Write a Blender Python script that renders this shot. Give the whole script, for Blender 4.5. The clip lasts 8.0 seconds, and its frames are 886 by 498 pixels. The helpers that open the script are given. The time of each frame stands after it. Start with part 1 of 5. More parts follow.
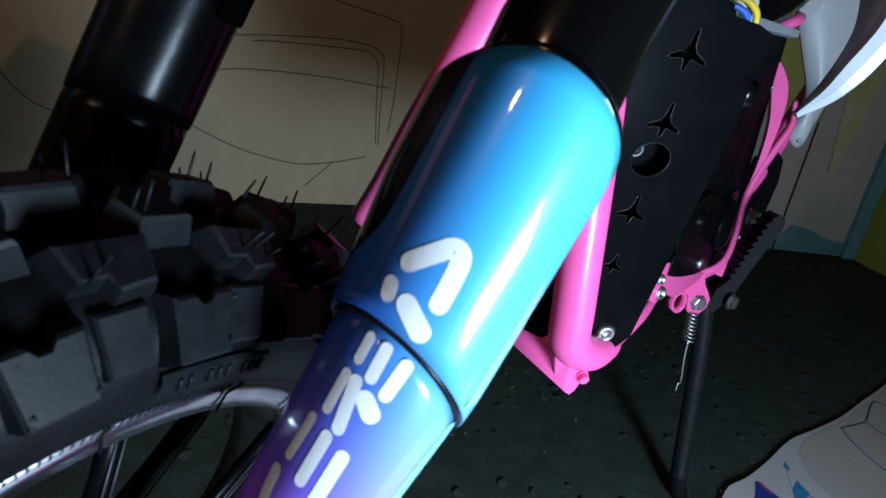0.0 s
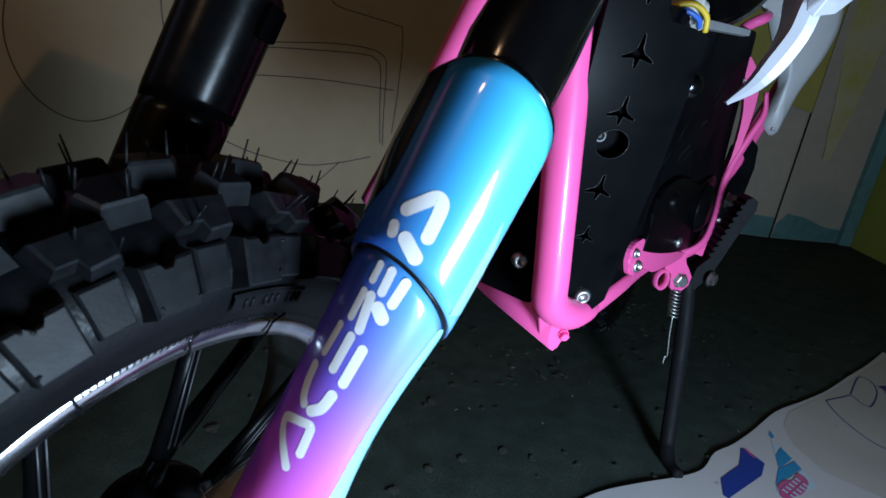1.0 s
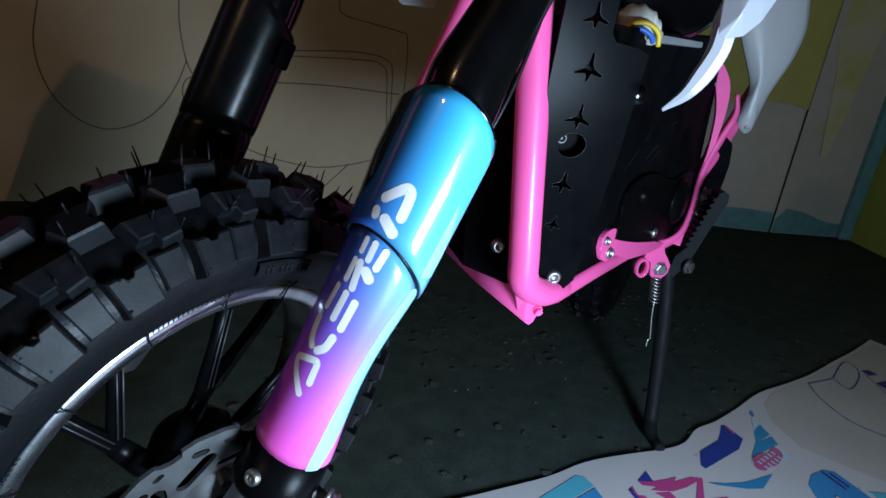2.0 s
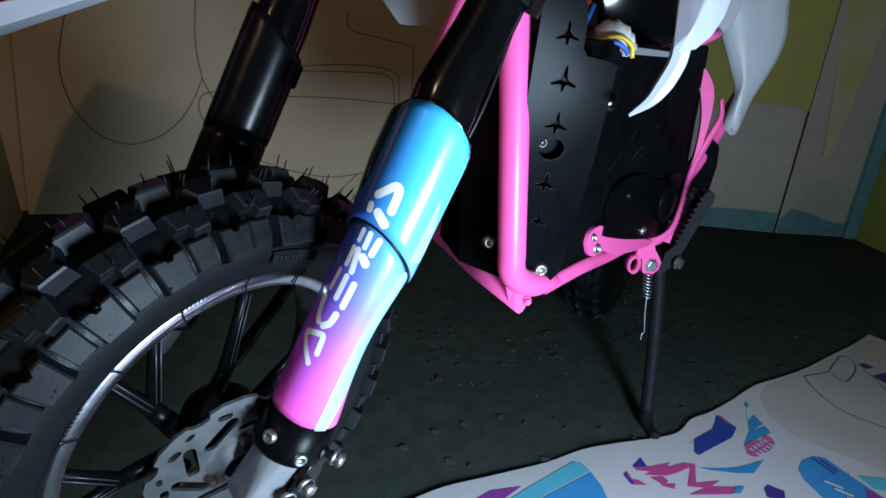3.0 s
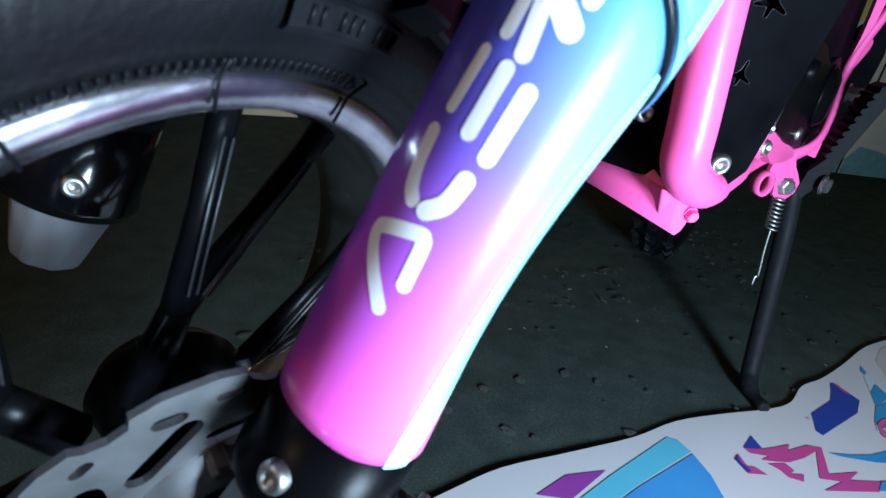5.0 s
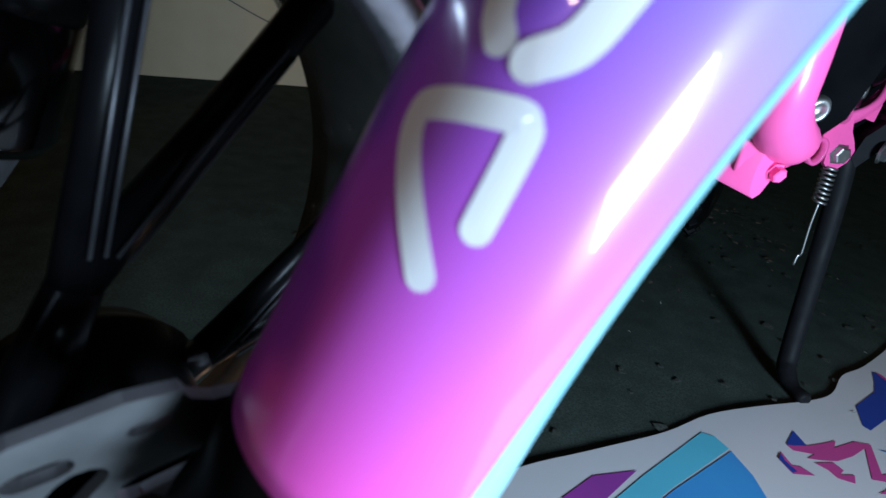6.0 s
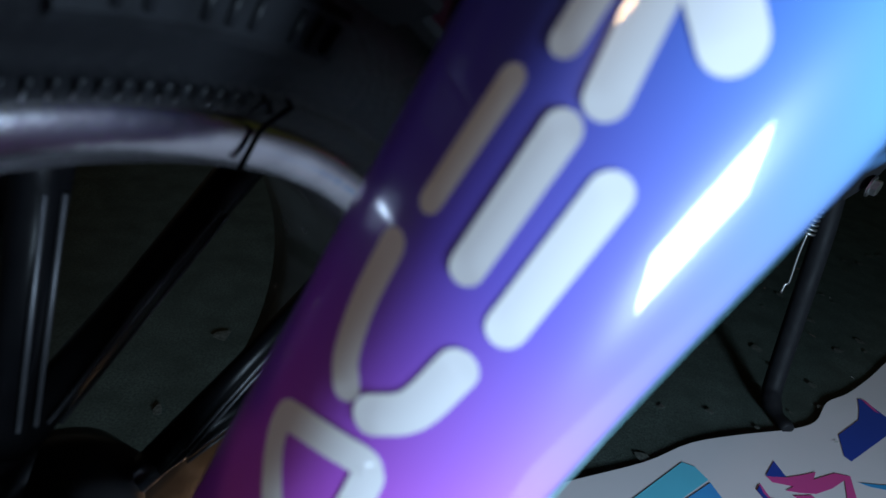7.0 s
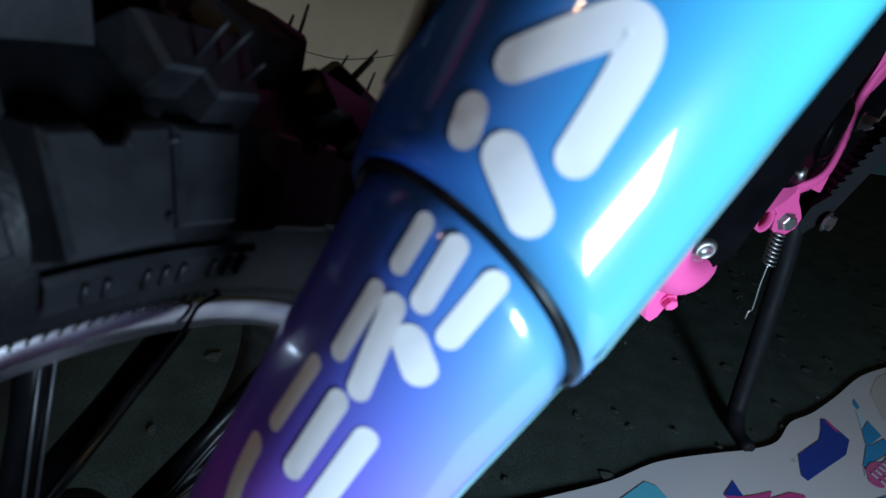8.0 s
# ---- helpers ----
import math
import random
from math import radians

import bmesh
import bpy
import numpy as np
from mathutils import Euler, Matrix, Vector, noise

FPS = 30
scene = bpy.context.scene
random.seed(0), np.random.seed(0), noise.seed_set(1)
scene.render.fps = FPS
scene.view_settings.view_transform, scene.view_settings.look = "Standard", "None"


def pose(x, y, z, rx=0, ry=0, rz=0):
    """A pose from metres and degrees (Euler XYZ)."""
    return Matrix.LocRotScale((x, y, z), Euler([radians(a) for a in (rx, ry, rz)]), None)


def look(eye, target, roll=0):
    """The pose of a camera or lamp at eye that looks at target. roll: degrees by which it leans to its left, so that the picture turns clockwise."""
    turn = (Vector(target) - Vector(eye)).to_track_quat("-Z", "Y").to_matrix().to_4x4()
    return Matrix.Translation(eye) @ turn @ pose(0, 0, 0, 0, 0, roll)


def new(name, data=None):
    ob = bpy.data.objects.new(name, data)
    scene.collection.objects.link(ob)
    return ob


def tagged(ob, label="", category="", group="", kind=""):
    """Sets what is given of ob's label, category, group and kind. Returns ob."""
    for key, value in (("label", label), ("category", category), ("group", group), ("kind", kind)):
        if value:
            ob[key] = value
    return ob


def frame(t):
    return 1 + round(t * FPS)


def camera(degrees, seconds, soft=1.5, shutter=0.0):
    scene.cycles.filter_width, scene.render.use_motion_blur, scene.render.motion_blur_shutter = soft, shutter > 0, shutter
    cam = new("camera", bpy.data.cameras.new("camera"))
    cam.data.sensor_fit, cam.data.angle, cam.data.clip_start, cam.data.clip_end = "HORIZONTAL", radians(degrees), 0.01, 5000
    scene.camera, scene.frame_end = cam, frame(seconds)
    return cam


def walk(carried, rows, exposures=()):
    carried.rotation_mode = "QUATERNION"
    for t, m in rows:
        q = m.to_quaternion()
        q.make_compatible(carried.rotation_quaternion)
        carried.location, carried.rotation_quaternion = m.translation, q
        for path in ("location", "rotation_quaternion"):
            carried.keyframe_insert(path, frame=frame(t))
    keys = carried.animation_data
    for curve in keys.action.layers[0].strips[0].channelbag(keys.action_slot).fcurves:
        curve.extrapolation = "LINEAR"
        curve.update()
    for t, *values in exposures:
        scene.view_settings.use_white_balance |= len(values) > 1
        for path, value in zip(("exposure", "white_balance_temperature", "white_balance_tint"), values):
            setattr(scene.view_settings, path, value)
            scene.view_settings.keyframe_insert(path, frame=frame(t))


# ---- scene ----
cam = camera(77.2, 8.0)
cam.data.dof.use_dof, cam.data.dof.focus_distance, cam.data.dof.aperture_fstop = True, 0.5, 18.0
# seconds, eye, yaw, pitch, roll
PATH = [
    (0.0, (-0.0600, 0.1896, 0.5424), -0.87, -19.14, 9.13),
    (0.5, (-0.0543, 0.1679, 0.5435), -0.93, -19.48, 8.31),
    (1.0, (-0.0506, 0.1198, 0.5468), -0.18, -19.17, 7.66),
    (1.5, (-0.0415, 0.0842, 0.5550), 0.37, -19.47, 7.31),
    (3.0, (-0.0061, -0.0120, 0.5705), 2.59, -18.48, 5.22),
    (3.5, (-0.0184, 0.0203, 0.5664), 3.13, -19.47, 5.56),
    (4.0, (-0.0402, 0.0870, 0.5310), 2.98, -20.23, 5.97),
    (4.5, (-0.0590, 0.1466, 0.4825), 2.74, -22.12, 6.54),
    (4.7, (-0.0727, 0.1663, 0.4679), 1.88, -23.56, 8.11),
    (5.8, (-0.1001, 0.2458, 0.4074), 1.32, -27.15, 9.02),
    (6.0, (-0.1018, 0.2549, 0.4052), 1.07, -27.30, 9.36),
    (6.5, (-0.1012, 0.2718, 0.4201), 0.94, -28.15, 10.27),
    (7.0, (-0.0910, 0.2727, 0.4453), 1.26, -28.48, 10.28),
    (7.5, (-0.0793, 0.2795, 0.4645), 0.95, -28.69, 10.74),
    (8.0, (-0.0691, 0.2597, 0.4988), 1.56, -28.64, 10.46),
]
EXPOSURE = [(0.0, -0.8), (1.5, -0.95), (3.0, -0.57), (4.5, 0.0), (6.0, -0.85), (6.5, -1.1), (7.0, -1.25), (8.0, -1.3)]


def aim(eye, yaw, pitch, roll):
    a, b = radians(yaw), radians(pitch)
    way = Vector((-math.sin(a) * math.cos(b), math.cos(a) * math.cos(b), math.sin(b)))
    return look(eye, Vector(eye) + way, roll)


walk(cam, [(t, aim(e, y, p, r)) for t, e, y, p, r in PATH], EXPOSURE)

# ---- light ----
world = bpy.data.worlds.new("world")
scene.world = world
world.use_nodes = True
world.node_tree.nodes["Background"].inputs[0].default_value = (0.55, 0.62, 0.75, 1)
world.node_tree.nodes["Background"].inputs[1].default_value = 0.045


def area_lamp(name, eye, target, size_x, size_y, watts, colour):
    data = bpy.data.lights.new(name, "AREA")
    data.shape, data.size, data.size_y, data.energy, data.color = "RECTANGLE", size_x, size_y, watts, colour
    ob = new(name, data)
    ob.matrix_world = look(eye, target)
    return ob


def bulb(name, eye, radius, watts, colour):
    data = bpy.data.lights.new(name, "POINT")
    data.shadow_soft_size, data.energy, data.color = radius, watts, colour
    ob = new(name, data)
    ob.location = eye
    return ob


work = area_lamp("work_light", (0.384, -0.092, 0.295), (-0.01, 0.60, 0.31), 0.20, 0.20, 25, (0.63, 0.87, 1.12))
work.matrix_world = work.matrix_world @ pose(0, 0, 0, 0, 0, 45)
bulb("ceiling_bulb", (-1.64, -1.62, 1.91), 0.085, 50, (1.0, 0.64, 0.37))

# ---- materials ----


def shader(name, colour, rough=0.5, metal=0.0, grain=0.0, scale=60.0, bump=0.0, bump_scale=None, depth=0.0008, coat=0.0, coat_rough=0.12, second=None, spots=0.0, spot_scale=9.0, spec=0.5):
    """A principled material with two scales of noise in colour and a fine bump."""
    m = bpy.data.materials.new(name)
    m.use_nodes = True
    nt = m.node_tree
    p = nt.nodes["Principled BSDF"]
    p.inputs["Roughness"].default_value, p.inputs["Metallic"].default_value = rough, metal
    p.inputs["Coat Weight"].default_value = coat
    p.inputs["Coat Roughness"].default_value = coat_rough
    p.inputs["Specular IOR Level"].default_value = spec
    base = (*colour, 1)
    p.inputs["Base Color"].default_value = base
    co = nt.nodes.new("ShaderNodeTexCoord")
    last = None
    if grain or spots:
        rgb = nt.nodes.new("ShaderNodeRGB")
        rgb.outputs[0].default_value = base
        last = rgb.outputs[0]
        for amount, sc, detail in ((spots, spot_scale, 3), (grain, scale, 6)):
            if not amount:
                continue
            n = nt.nodes.new("ShaderNodeTexNoise")
            n.inputs["Scale"].default_value, n.inputs["Detail"].default_value = sc, detail
            nt.links.new(co.outputs["Object"], n.inputs["Vector"])
            mp = nt.nodes.new("ShaderNodeMapRange")
            mp.inputs["From Min"].default_value, mp.inputs["From Max"].default_value = 0.35, 0.68
            nt.links.new(n.outputs["Fac"], mp.inputs["Value"])
            mul = nt.nodes.new("ShaderNodeMath")
            mul.operation = "MULTIPLY"
            mul.inputs[1].default_value = amount
            nt.links.new(mp.outputs[0], mul.inputs[0])
            mix = nt.nodes.new("ShaderNodeMix")
            mix.data_type = "RGBA"
            nt.links.new(mul.outputs[0], mix.inputs["Factor"])
            nt.links.new(last, mix.inputs["A"])
            mix.inputs["B"].default_value = (*(second or [c * 0.45 for c in colour]), 1)
            last = mix.outputs["Result"]
        nt.links.new(last, p.inputs["Base Color"])
        rr = nt.nodes.new("ShaderNodeTexNoise")
        rr.inputs["Scale"].default_value = scale * 0.4
        nt.links.new(co.outputs["Object"], rr.inputs["Vector"])
        rm = nt.nodes.new("ShaderNodeMapRange")
        rm.inputs["To Min"].default_value, rm.inputs["To Max"].default_value = rough * 0.8, min(1.0, rough * 1.25)
        nt.links.new(rr.outputs["Fac"], rm.inputs["Value"])
        nt.links.new(rm.outputs[0], p.inputs["Roughness"])
    if bump:
        n = nt.nodes.new("ShaderNodeTexNoise")
        n.inputs["Scale"].default_value, n.inputs["Detail"].default_value = bump_scale or scale * 3, 5
        nt.links.new(co.outputs["Object"], n.inputs["Vector"])
        b = nt.nodes.new("ShaderNodeBump")
        b.inputs["Strength"].default_value, b.inputs["Distance"].default_value = bump, depth
        nt.links.new(n.outputs["Fac"], b.inputs["Height"])
        nt.links.new(b.outputs[0], p.inputs["Normal"])
    return m


RUBBER = shader("rubber", (0.0022, 0.0024, 0.003), 0.42, grain=0.4, scale=120, bump=0.35, bump_scale=420, second=(0.005, 0.0054, 0.0066), spec=0.17, spots=0.5, spot_scale=25)
RUBBER_EDGE = shader("rubber_worn", (0.0032, 0.0034, 0.0041), 0.46, grain=0.5, scale=160, second=(0.0085, 0.009, 0.0108), spots=0.6, spot_scale=40, spec=0.14, bump=0.15, bump_scale=600, depth=0.0004)
RUBBER_RIM = shader("rubber_rim", (0.011, 0.012, 0.014), 0.45, grain=0.6, scale=300, second=(0.005, 0.005, 0.006), spec=0.2, bump=0.3, bump_scale=300)
BLACK_GLOSS = shader("black_gloss", (0.0015, 0.0015, 0.002), 0.14, grain=0.3, scale=40, second=(0.004, 0.004, 0.0045), spec=0.4)
BLACK_PLASTIC = shader("black_plastic", (0.0018, 0.0019, 0.0024), 0.40, grain=0.5, scale=35, second=(0.0045, 0.0047, 0.0055), spots=0.7, spot_scale=13, bump=0.5, bump_scale=15, depth=0.006, spec=0.0, coat=0.045, coat_rough=0.22)
BLACK_CAST = shader("black_cast", (0.0016, 0.0016, 0.002), 0.30, grain=0.5, scale=70, second=(0.0035, 0.0035, 0.004), bump=0.15, bump_scale=120, spec=0.06)
BLACK_MATT = shader("black_matt", (0.006, 0.0062, 0.0075), 0.6, grain=0.5, scale=90, second=(0.011, 0.0115, 0.013), bump=0.1, bump_scale=250, spec=0.12)
BLACK_GUARD = shader("black_guard", (0.0016, 0.0017, 0.002), 0.27, grain=0.5, scale=60, second=(0.004, 0.004, 0.0046), bump=0.25, bump_scale=45, depth=0.0015, spec=0.14)
BLACK_COVER = shader("black_cover", (0.0015, 0.0015, 0.002), 0.34, grain=0.4, scale=50, second=(0.004, 0.004, 0.0045), spec=0.04)
BLACK_SATIN = shader("black_satin", (0.004, 0.004, 0.005), 0.32, grain=0.4, scale=60, second=(0.008, 0.008, 0.009), spec=0.2)
PINK = shader("pink_paint", (0.86, 0.105, 0.34), 0.42, grain=0.3, scale=50, second=(0.76, 0.08, 0.28), coat=0.18, coat_rough=0.10, bump=0.05, bump_scale=120, spec=0.3)
ALLOY = shader("alloy", (0.64, 0.62, 0.66), 0.24, metal=1.0, grain=0.6, scale=90, second=(0.34, 0.32, 0.36), spots=0.5, spot_scale=38, bump=0.35, bump_scale=55, depth=0.0012)
STEEL = shader("steel", (0.30, 0.30, 0.31), 0.5, metal=1.0, grain=0.6, scale=80, second=(0.2, 0.19, 0.185), bump=0.06)
DULL_STEEL = shader("dull_steel", (0.13, 0.13, 0.135), 0.5, metal=1.0, grain=0.5, scale=90, second=(0.1, 0.1, 0.1))
ZINC = shader("zinc", (0.44, 0.44, 0.43), 0.4, metal=1.0, grain=0.5, scale=200, second=(0.26, 0.25, 0.24))
CAST = shader("cast_alloy", (0.19, 0.195, 0.205), 0.55, metal=0.25, grain=0.4, scale=60, second=(0.12, 0.12, 0.125), bump=0.25, bump_scale=180)
WHITE_PLASTIC = shader("white_plastic", (0.36, 0.36, 0.40), 0.35, grain=0.2, scale=20, second=(0.50, 0.50, 0.54))
CARPET = shader("carpet", (0.062, 0.080, 0.070), 0.95, grain=0.8, scale=420, bump=0.6, bump_scale=900, depth=0.0015, second=(0.026, 0.034, 0.028), spots=0.6, spot_scale=24, spec=0.05)
CARDBOARD = shader("cardboard", (0.56, 0.44, 0.30), 0.8, grain=0.35, scale=18, second=(0.46, 0.35, 0.225), spots=0.3, spot_scale=2.5, bump=0.08, bump_scale=90, spec=0.2)
BOXBOARD = shader("brown_cardboard", (0.42, 0.31, 0.18), 0.85, grain=0.35, scale=25, second=(0.3, 0.21, 0.12), spots=0.3, spot_scale=3, spec=0.2)
PEN = shader("pen_line", (0.02, 0.018, 0.022), 0.6)
PAPER = shader("paper", (0.58, 0.56, 0.575), 0.55, grain=0.15, scale=12, second=(0.49, 0.47, 0.48), spots=0.15, spot_scale=4)
WALL_BEIGE = shader("wall_beige", (0.46, 0.42, 0.36), 0.8, grain=0.4, scale=25, second=(0.36, 0.32, 0.27), spots=0.4, spot_scale=5, bump=0.1, bump_scale=60, spec=0.2)
WALL_BLUE = shader("wall_blue", (0.13, 0.28, 0.29), 0.75, grain=0.4, scale=30, second=(0.06, 0.14, 0.14), spots=0.3, spot_scale=7, spec=0.2)
WALL_YELLOW = shader("wall_yellow", (0.42, 0.39, 0.10), 0.75, grain=0.35, scale=20, second=(0.30, 0.26, 0.10), spots=0.4, spot_scale=4, bump=0.1, bump_scale=50, spec=0.2)
WALL_SMEAR = shader("wall_smear", (0.40, 0.37, 0.11), 0.75, grain=0.5, scale=30, second=(0.45, 0.41, 0.30), spots=0.85, spot_scale=9, bump=0.1, bump_scale=50, spec=0.2)
WALL_GREEN = shader("wall_green", (0.26, 0.30, 0.05), 0.7, grain=0.35, scale=15, second=(0.20, 0.23, 0.05), spots=0.3, spot_scale=5, spec=0.25)
GAP_SHADE = shader("gap_shade", (0.018, 0.016, 0.014), 0.9, grain=0.5, scale=40, spec=0.05)
PLASTER = shader("plaster", (0.14, 0.13, 0.11), 0.9, grain=0.3, scale=8, second=(0.10, 0.09, 0.075))

# ---- shape helpers ----


def bm_box(x0, x1, y0, y1, z0, z1, bevel=0.0):
    bm = bmesh.new()
    bmesh.ops.create_cube(bm, size=1)
    bmesh.ops.scale(bm, vec=(x1 - x0, y1 - y0, z1 - z0), verts=bm.verts)
    bmesh.ops.translate(bm, vec=((x0 + x1) / 2, (y0 + y1) / 2, (z0 + z1) / 2), verts=bm.verts)
    if bevel:
        bmesh.ops.bevel(bm, geom=bm.edges[:], offset=bevel, segments=2, affect="EDGES", profile=0.5)
    return bm


def smooth_line(points, steps=6):
    """Catmull-Rom through the points."""
    pts = [Vector(p) for p in points]
    if len(pts) < 3:
        return pts
    ext = [2 * pts[0] - pts[1]] + pts + [2 * pts[-1] - pts[-2]]
    out = []
    for i in range(1, len(ext) - 2):
        a, b, c, d = ext[i - 1 : i + 3]
        for k in range(steps):
            t = k / steps
            out.append(0.5 * (2 * b + (c - a) * t + (2 * a - 5 * b + 4 * c - d) * t * t + (3 * b - a - 3 * c + d) * t ** 3))
    return out + [pts[-1]]


def bm_sweep(points, radii, sides=16, flat=1.0, up=None, cap=True, bm=None):
    """A tube along points; radii: one or one for each point. flat: second radius as a share, across up."""
    bm = bm or bmesh.new()
    pts = [Vector(p) for p in points]
    if not isinstance(radii, (list, tuple)):
        radii = [radii] * len(pts)
    ref = Vector(up) if up else None
    rings, side = [], None
    for i, p in enumerate(pts):
        d = (pts[min(i + 1, len(pts) - 1)] - pts[max(i - 1, 0)]).normalized()
        if ref:
            a = (ref - ref.dot(d) * d).normalized()
        elif side is None:
            a = d.orthogonal().normalized()
        else:
            a = (side - side.dot(d) * d).normalized()
        side = a
        b = d.cross(a)
        rings.append([bm.verts.new(p + radii[i] * (math.cos(t) * a * flat + math.sin(t) * b)) for t in (2 * math.pi * k / sides for k in range(sides))])
    for r, s in zip(rings, rings[1:]):
        for k in range(sides):
            f = bm.faces.new((r[k], r[(k + 1) % sides], s[(k + 1) % sides], s[k]))
            f.smooth = True
    if cap:
        bm.faces.new(rings[0][::-1])
        bm.faces.new(rings[-1])
    return bm


def frame_of(axis, up=(0, 0, 1)):
    """Rotation whose z is axis."""
    z = Vector(axis).normalized()
    x = Vector(up).cross(z)
    x = x.normalized() if x.length > 1e-4 else z.orthogonal().normalized()
    return Matrix((x, z.cross(x), z)).transposed().to_4x4()


def bm_lathe(profile, place, sides=32, bm=None, arc=2 * math.pi):
    """Turns (radius, height) pairs about place's z."""
    bm = bm or bmesh.new()
    closed = abs(arc - 2 * math.pi) < 1e-6
    rings = []
    for k in range(sides if closed else sides + 1):
        t = arc * k / sides
        rings.append([bm.verts.new(place @ Vector((r * math.cos(t), r * math.sin(t), h))) for r, h in profile])
    n = len(rings)
    for k in range(n if closed else n - 1):
        a, b = rings[k], rings[(k + 1) % n]
        for i in range(len(profile) - 1):
            f = bm.faces.new((a[i], b[i], b[i + 1], a[i + 1]))
            f.smooth = True
    bmesh.ops.remove_doubles(bm, verts=bm.verts, dist=1e-6)
    return bm


def bm_plate(outline, place, thick, bevel=0.0, bm=None):
    """A flat outline (x, y) with thickness along place's z."""
    bm = bm or bmesh.new()
    low = [bm.verts.new(place @ Vector((x, y, 0))) for x, y in outline]
    top = [bm.verts.new(place @ Vector((x, y, thick))) for x, y in outline]
    n = len(outline)
    bm.faces.new(low[::-1])
    bm.faces.new(top)
    for i in range(n):
        bm.faces.new((low[i], low[(i + 1) % n], top[(i + 1) % n], top[i]))
    if bevel:
        edges = [e for e in bm.edges if all(v in top for v in e.verts)]
        bmesh.ops.bevel(bm, geom=edges, offset=bevel, segments=2, affect="EDGES", profile=0.5)
    bmesh.ops.recalc_face_normals(bm, faces=bm.faces)
    return bm


def bm_hull(points, bevel=0.0):
    bm = bmesh.new()
    for p in points:
        bm.verts.new(p)
    bmesh.ops.convex_hull(bm, input=bm.verts)
    bmesh.ops.dissolve_limit(bm, angle_limit=0.02, verts=bm.verts, edges=bm.edges)
    if bevel:
        bmesh.ops.bevel(bm, geom=bm.edges[:], offset=bevel, segments=3, affect="EDGES", profile=0.5)
    bmesh.ops.recalc_face_normals(bm, faces=bm.faces)
    return bm


def root_at(name, place):
    ob = new(name)
    ob.location = place
    ob.empty_display_size = 0.05
    return ob


def base_of(ob):
    while ob.parent:
        ob = ob.parent
    return Vector(ob.location) if ob.type == "EMPTY" else Vector((0, 0, 0))


def link_mesh(name, bm, material, parent=None, label="", smooth=None):
    me = bpy.data.meshes.new(name)
    if parent:
        bmesh.ops.translate(bm, vec=-base_of(parent), verts=bm.verts)
    bm.to_mesh(me)
    bm.free()
    for m in material if isinstance(material, (list, tuple)) else [material]:
        me.materials.append(m)
    if smooth is not None:
        for f in me.polygons:
            f.use_smooth = smooth
    ob = new(name, me)
    if parent:
        ob.parent = parent
    if label:
        ob["label"] = label
    return ob


part = link_mesh


def setting(name, bm, material, label, category):
    return tagged(link_mesh(name, bm, material), label, category, kind="structure")


def bolt(parent, name, place, axis, radius, height, material=None, label="", hexed=False):
    m = Matrix.Translation(place) @ frame_of(axis)
    if hexed:
        bm = bm_lathe([(0, -0.002), (radius * 1.45, -0.002), (radius * 1.45, 0.0)], m, 24)
        bm_lathe([(radius * 1.45, 0.0), (radius * 1.1, 0.0), (radius * 1.1, height), (radius * 0.9, height * 1.15), (0, height * 1.15)], m, 6, bm)
        return part(name, bm, material or ZINC, parent, label, smooth=False)
    bm = bm_lathe([(radius, -0.003), (radius, height * 0.4), (radius * 0.8, height * 0.9), (radius * 0.5, height), (radius * 0.48, height * 0.4), (0, height * 0.35)], m, 18)
    return part(name, bm, material or ZINC, parent, label)


# ---- the room ----
floor_bm = bmesh.new()
bmesh.ops.create_grid(floor_bm, x_segments=150, y_segments=150, size=2.8)
for v in floor_bm.verts:
    v.co.z = 0.0015 * noise.noise(v.co * 9) - 0.002
bmesh.ops.translate(floor_bm, vec=(-0.775, -0.22, 0), verts=floor_bm.verts)
setting("floor", floor_bm, CARPET, "worn dark green carpet floor with lint and stains", "floor")

setting("wall_right", bm_box(1.665, 1.75, -2.9, 2.46, 0, 2.5), WALL_GREEN, "yellow-green painted wall", "wall")
setting("wall_north", bm_box(-3.3, 1.75, 2.46, 2.56, 0, 2.5), PLASTER, "plain plaster wall behind the boards", "wall")
setting("wall_left", bm_box(-3.3, -3.2, -2.9, 2.46, 0, 2.5), PLASTER, "plain plaster wall", "wall")
setting("wall_south", bm_box(-3.3, 1.75, -3.0, -2.9, 0, 2.5), PLASTER, "plain plaster wall", "wall")
setting("ceiling", bm_box(-3.3, 1.75, -3.0, 2.56, 2.5, 2.56), PLASTER, "plain ceiling", "ceiling")


def wall_panel(name, x0, x1, y0, y1, edge, label):
    """A painted board: the beige field, the blue foot with an uneven edge, the yellow upper part."""
    root = tagged(root_at(name, ((x0 + x1) / 2, (y0 + y1) / 2, 0)), label, "wall panel", kind="structure")
    d = Vector((x1 - x0, y1 - y0, 0))
    w = d.length
    m = Matrix.Translation((x0, y0, 0)) @ Matrix((d.normalized(), Vector((0, 0, 1)), d.normalized().cross(Vector((0, 0, 1))))).transposed().to_4x4()
    part("board", bm_plate([(0, 0), (w, 0), (w, 2.45), (0, 2.45)], m @ Matrix.Translation((0, 0, -0.02)), 0.02, 0.003), WALL_BEIGE, root)
    foot = [(0.002, 0.003), (w - 0.002, 0.003)]
    foot += [(w - 0.002 - (w - 0.004) * k / 8, edge[k % len(edge)]) for k in range(9)]
    part("blue_foot", bm_plate(foot, m, 0.0012), WALL_BLUE, root, "blue-green painted foot")
    return root, m, w


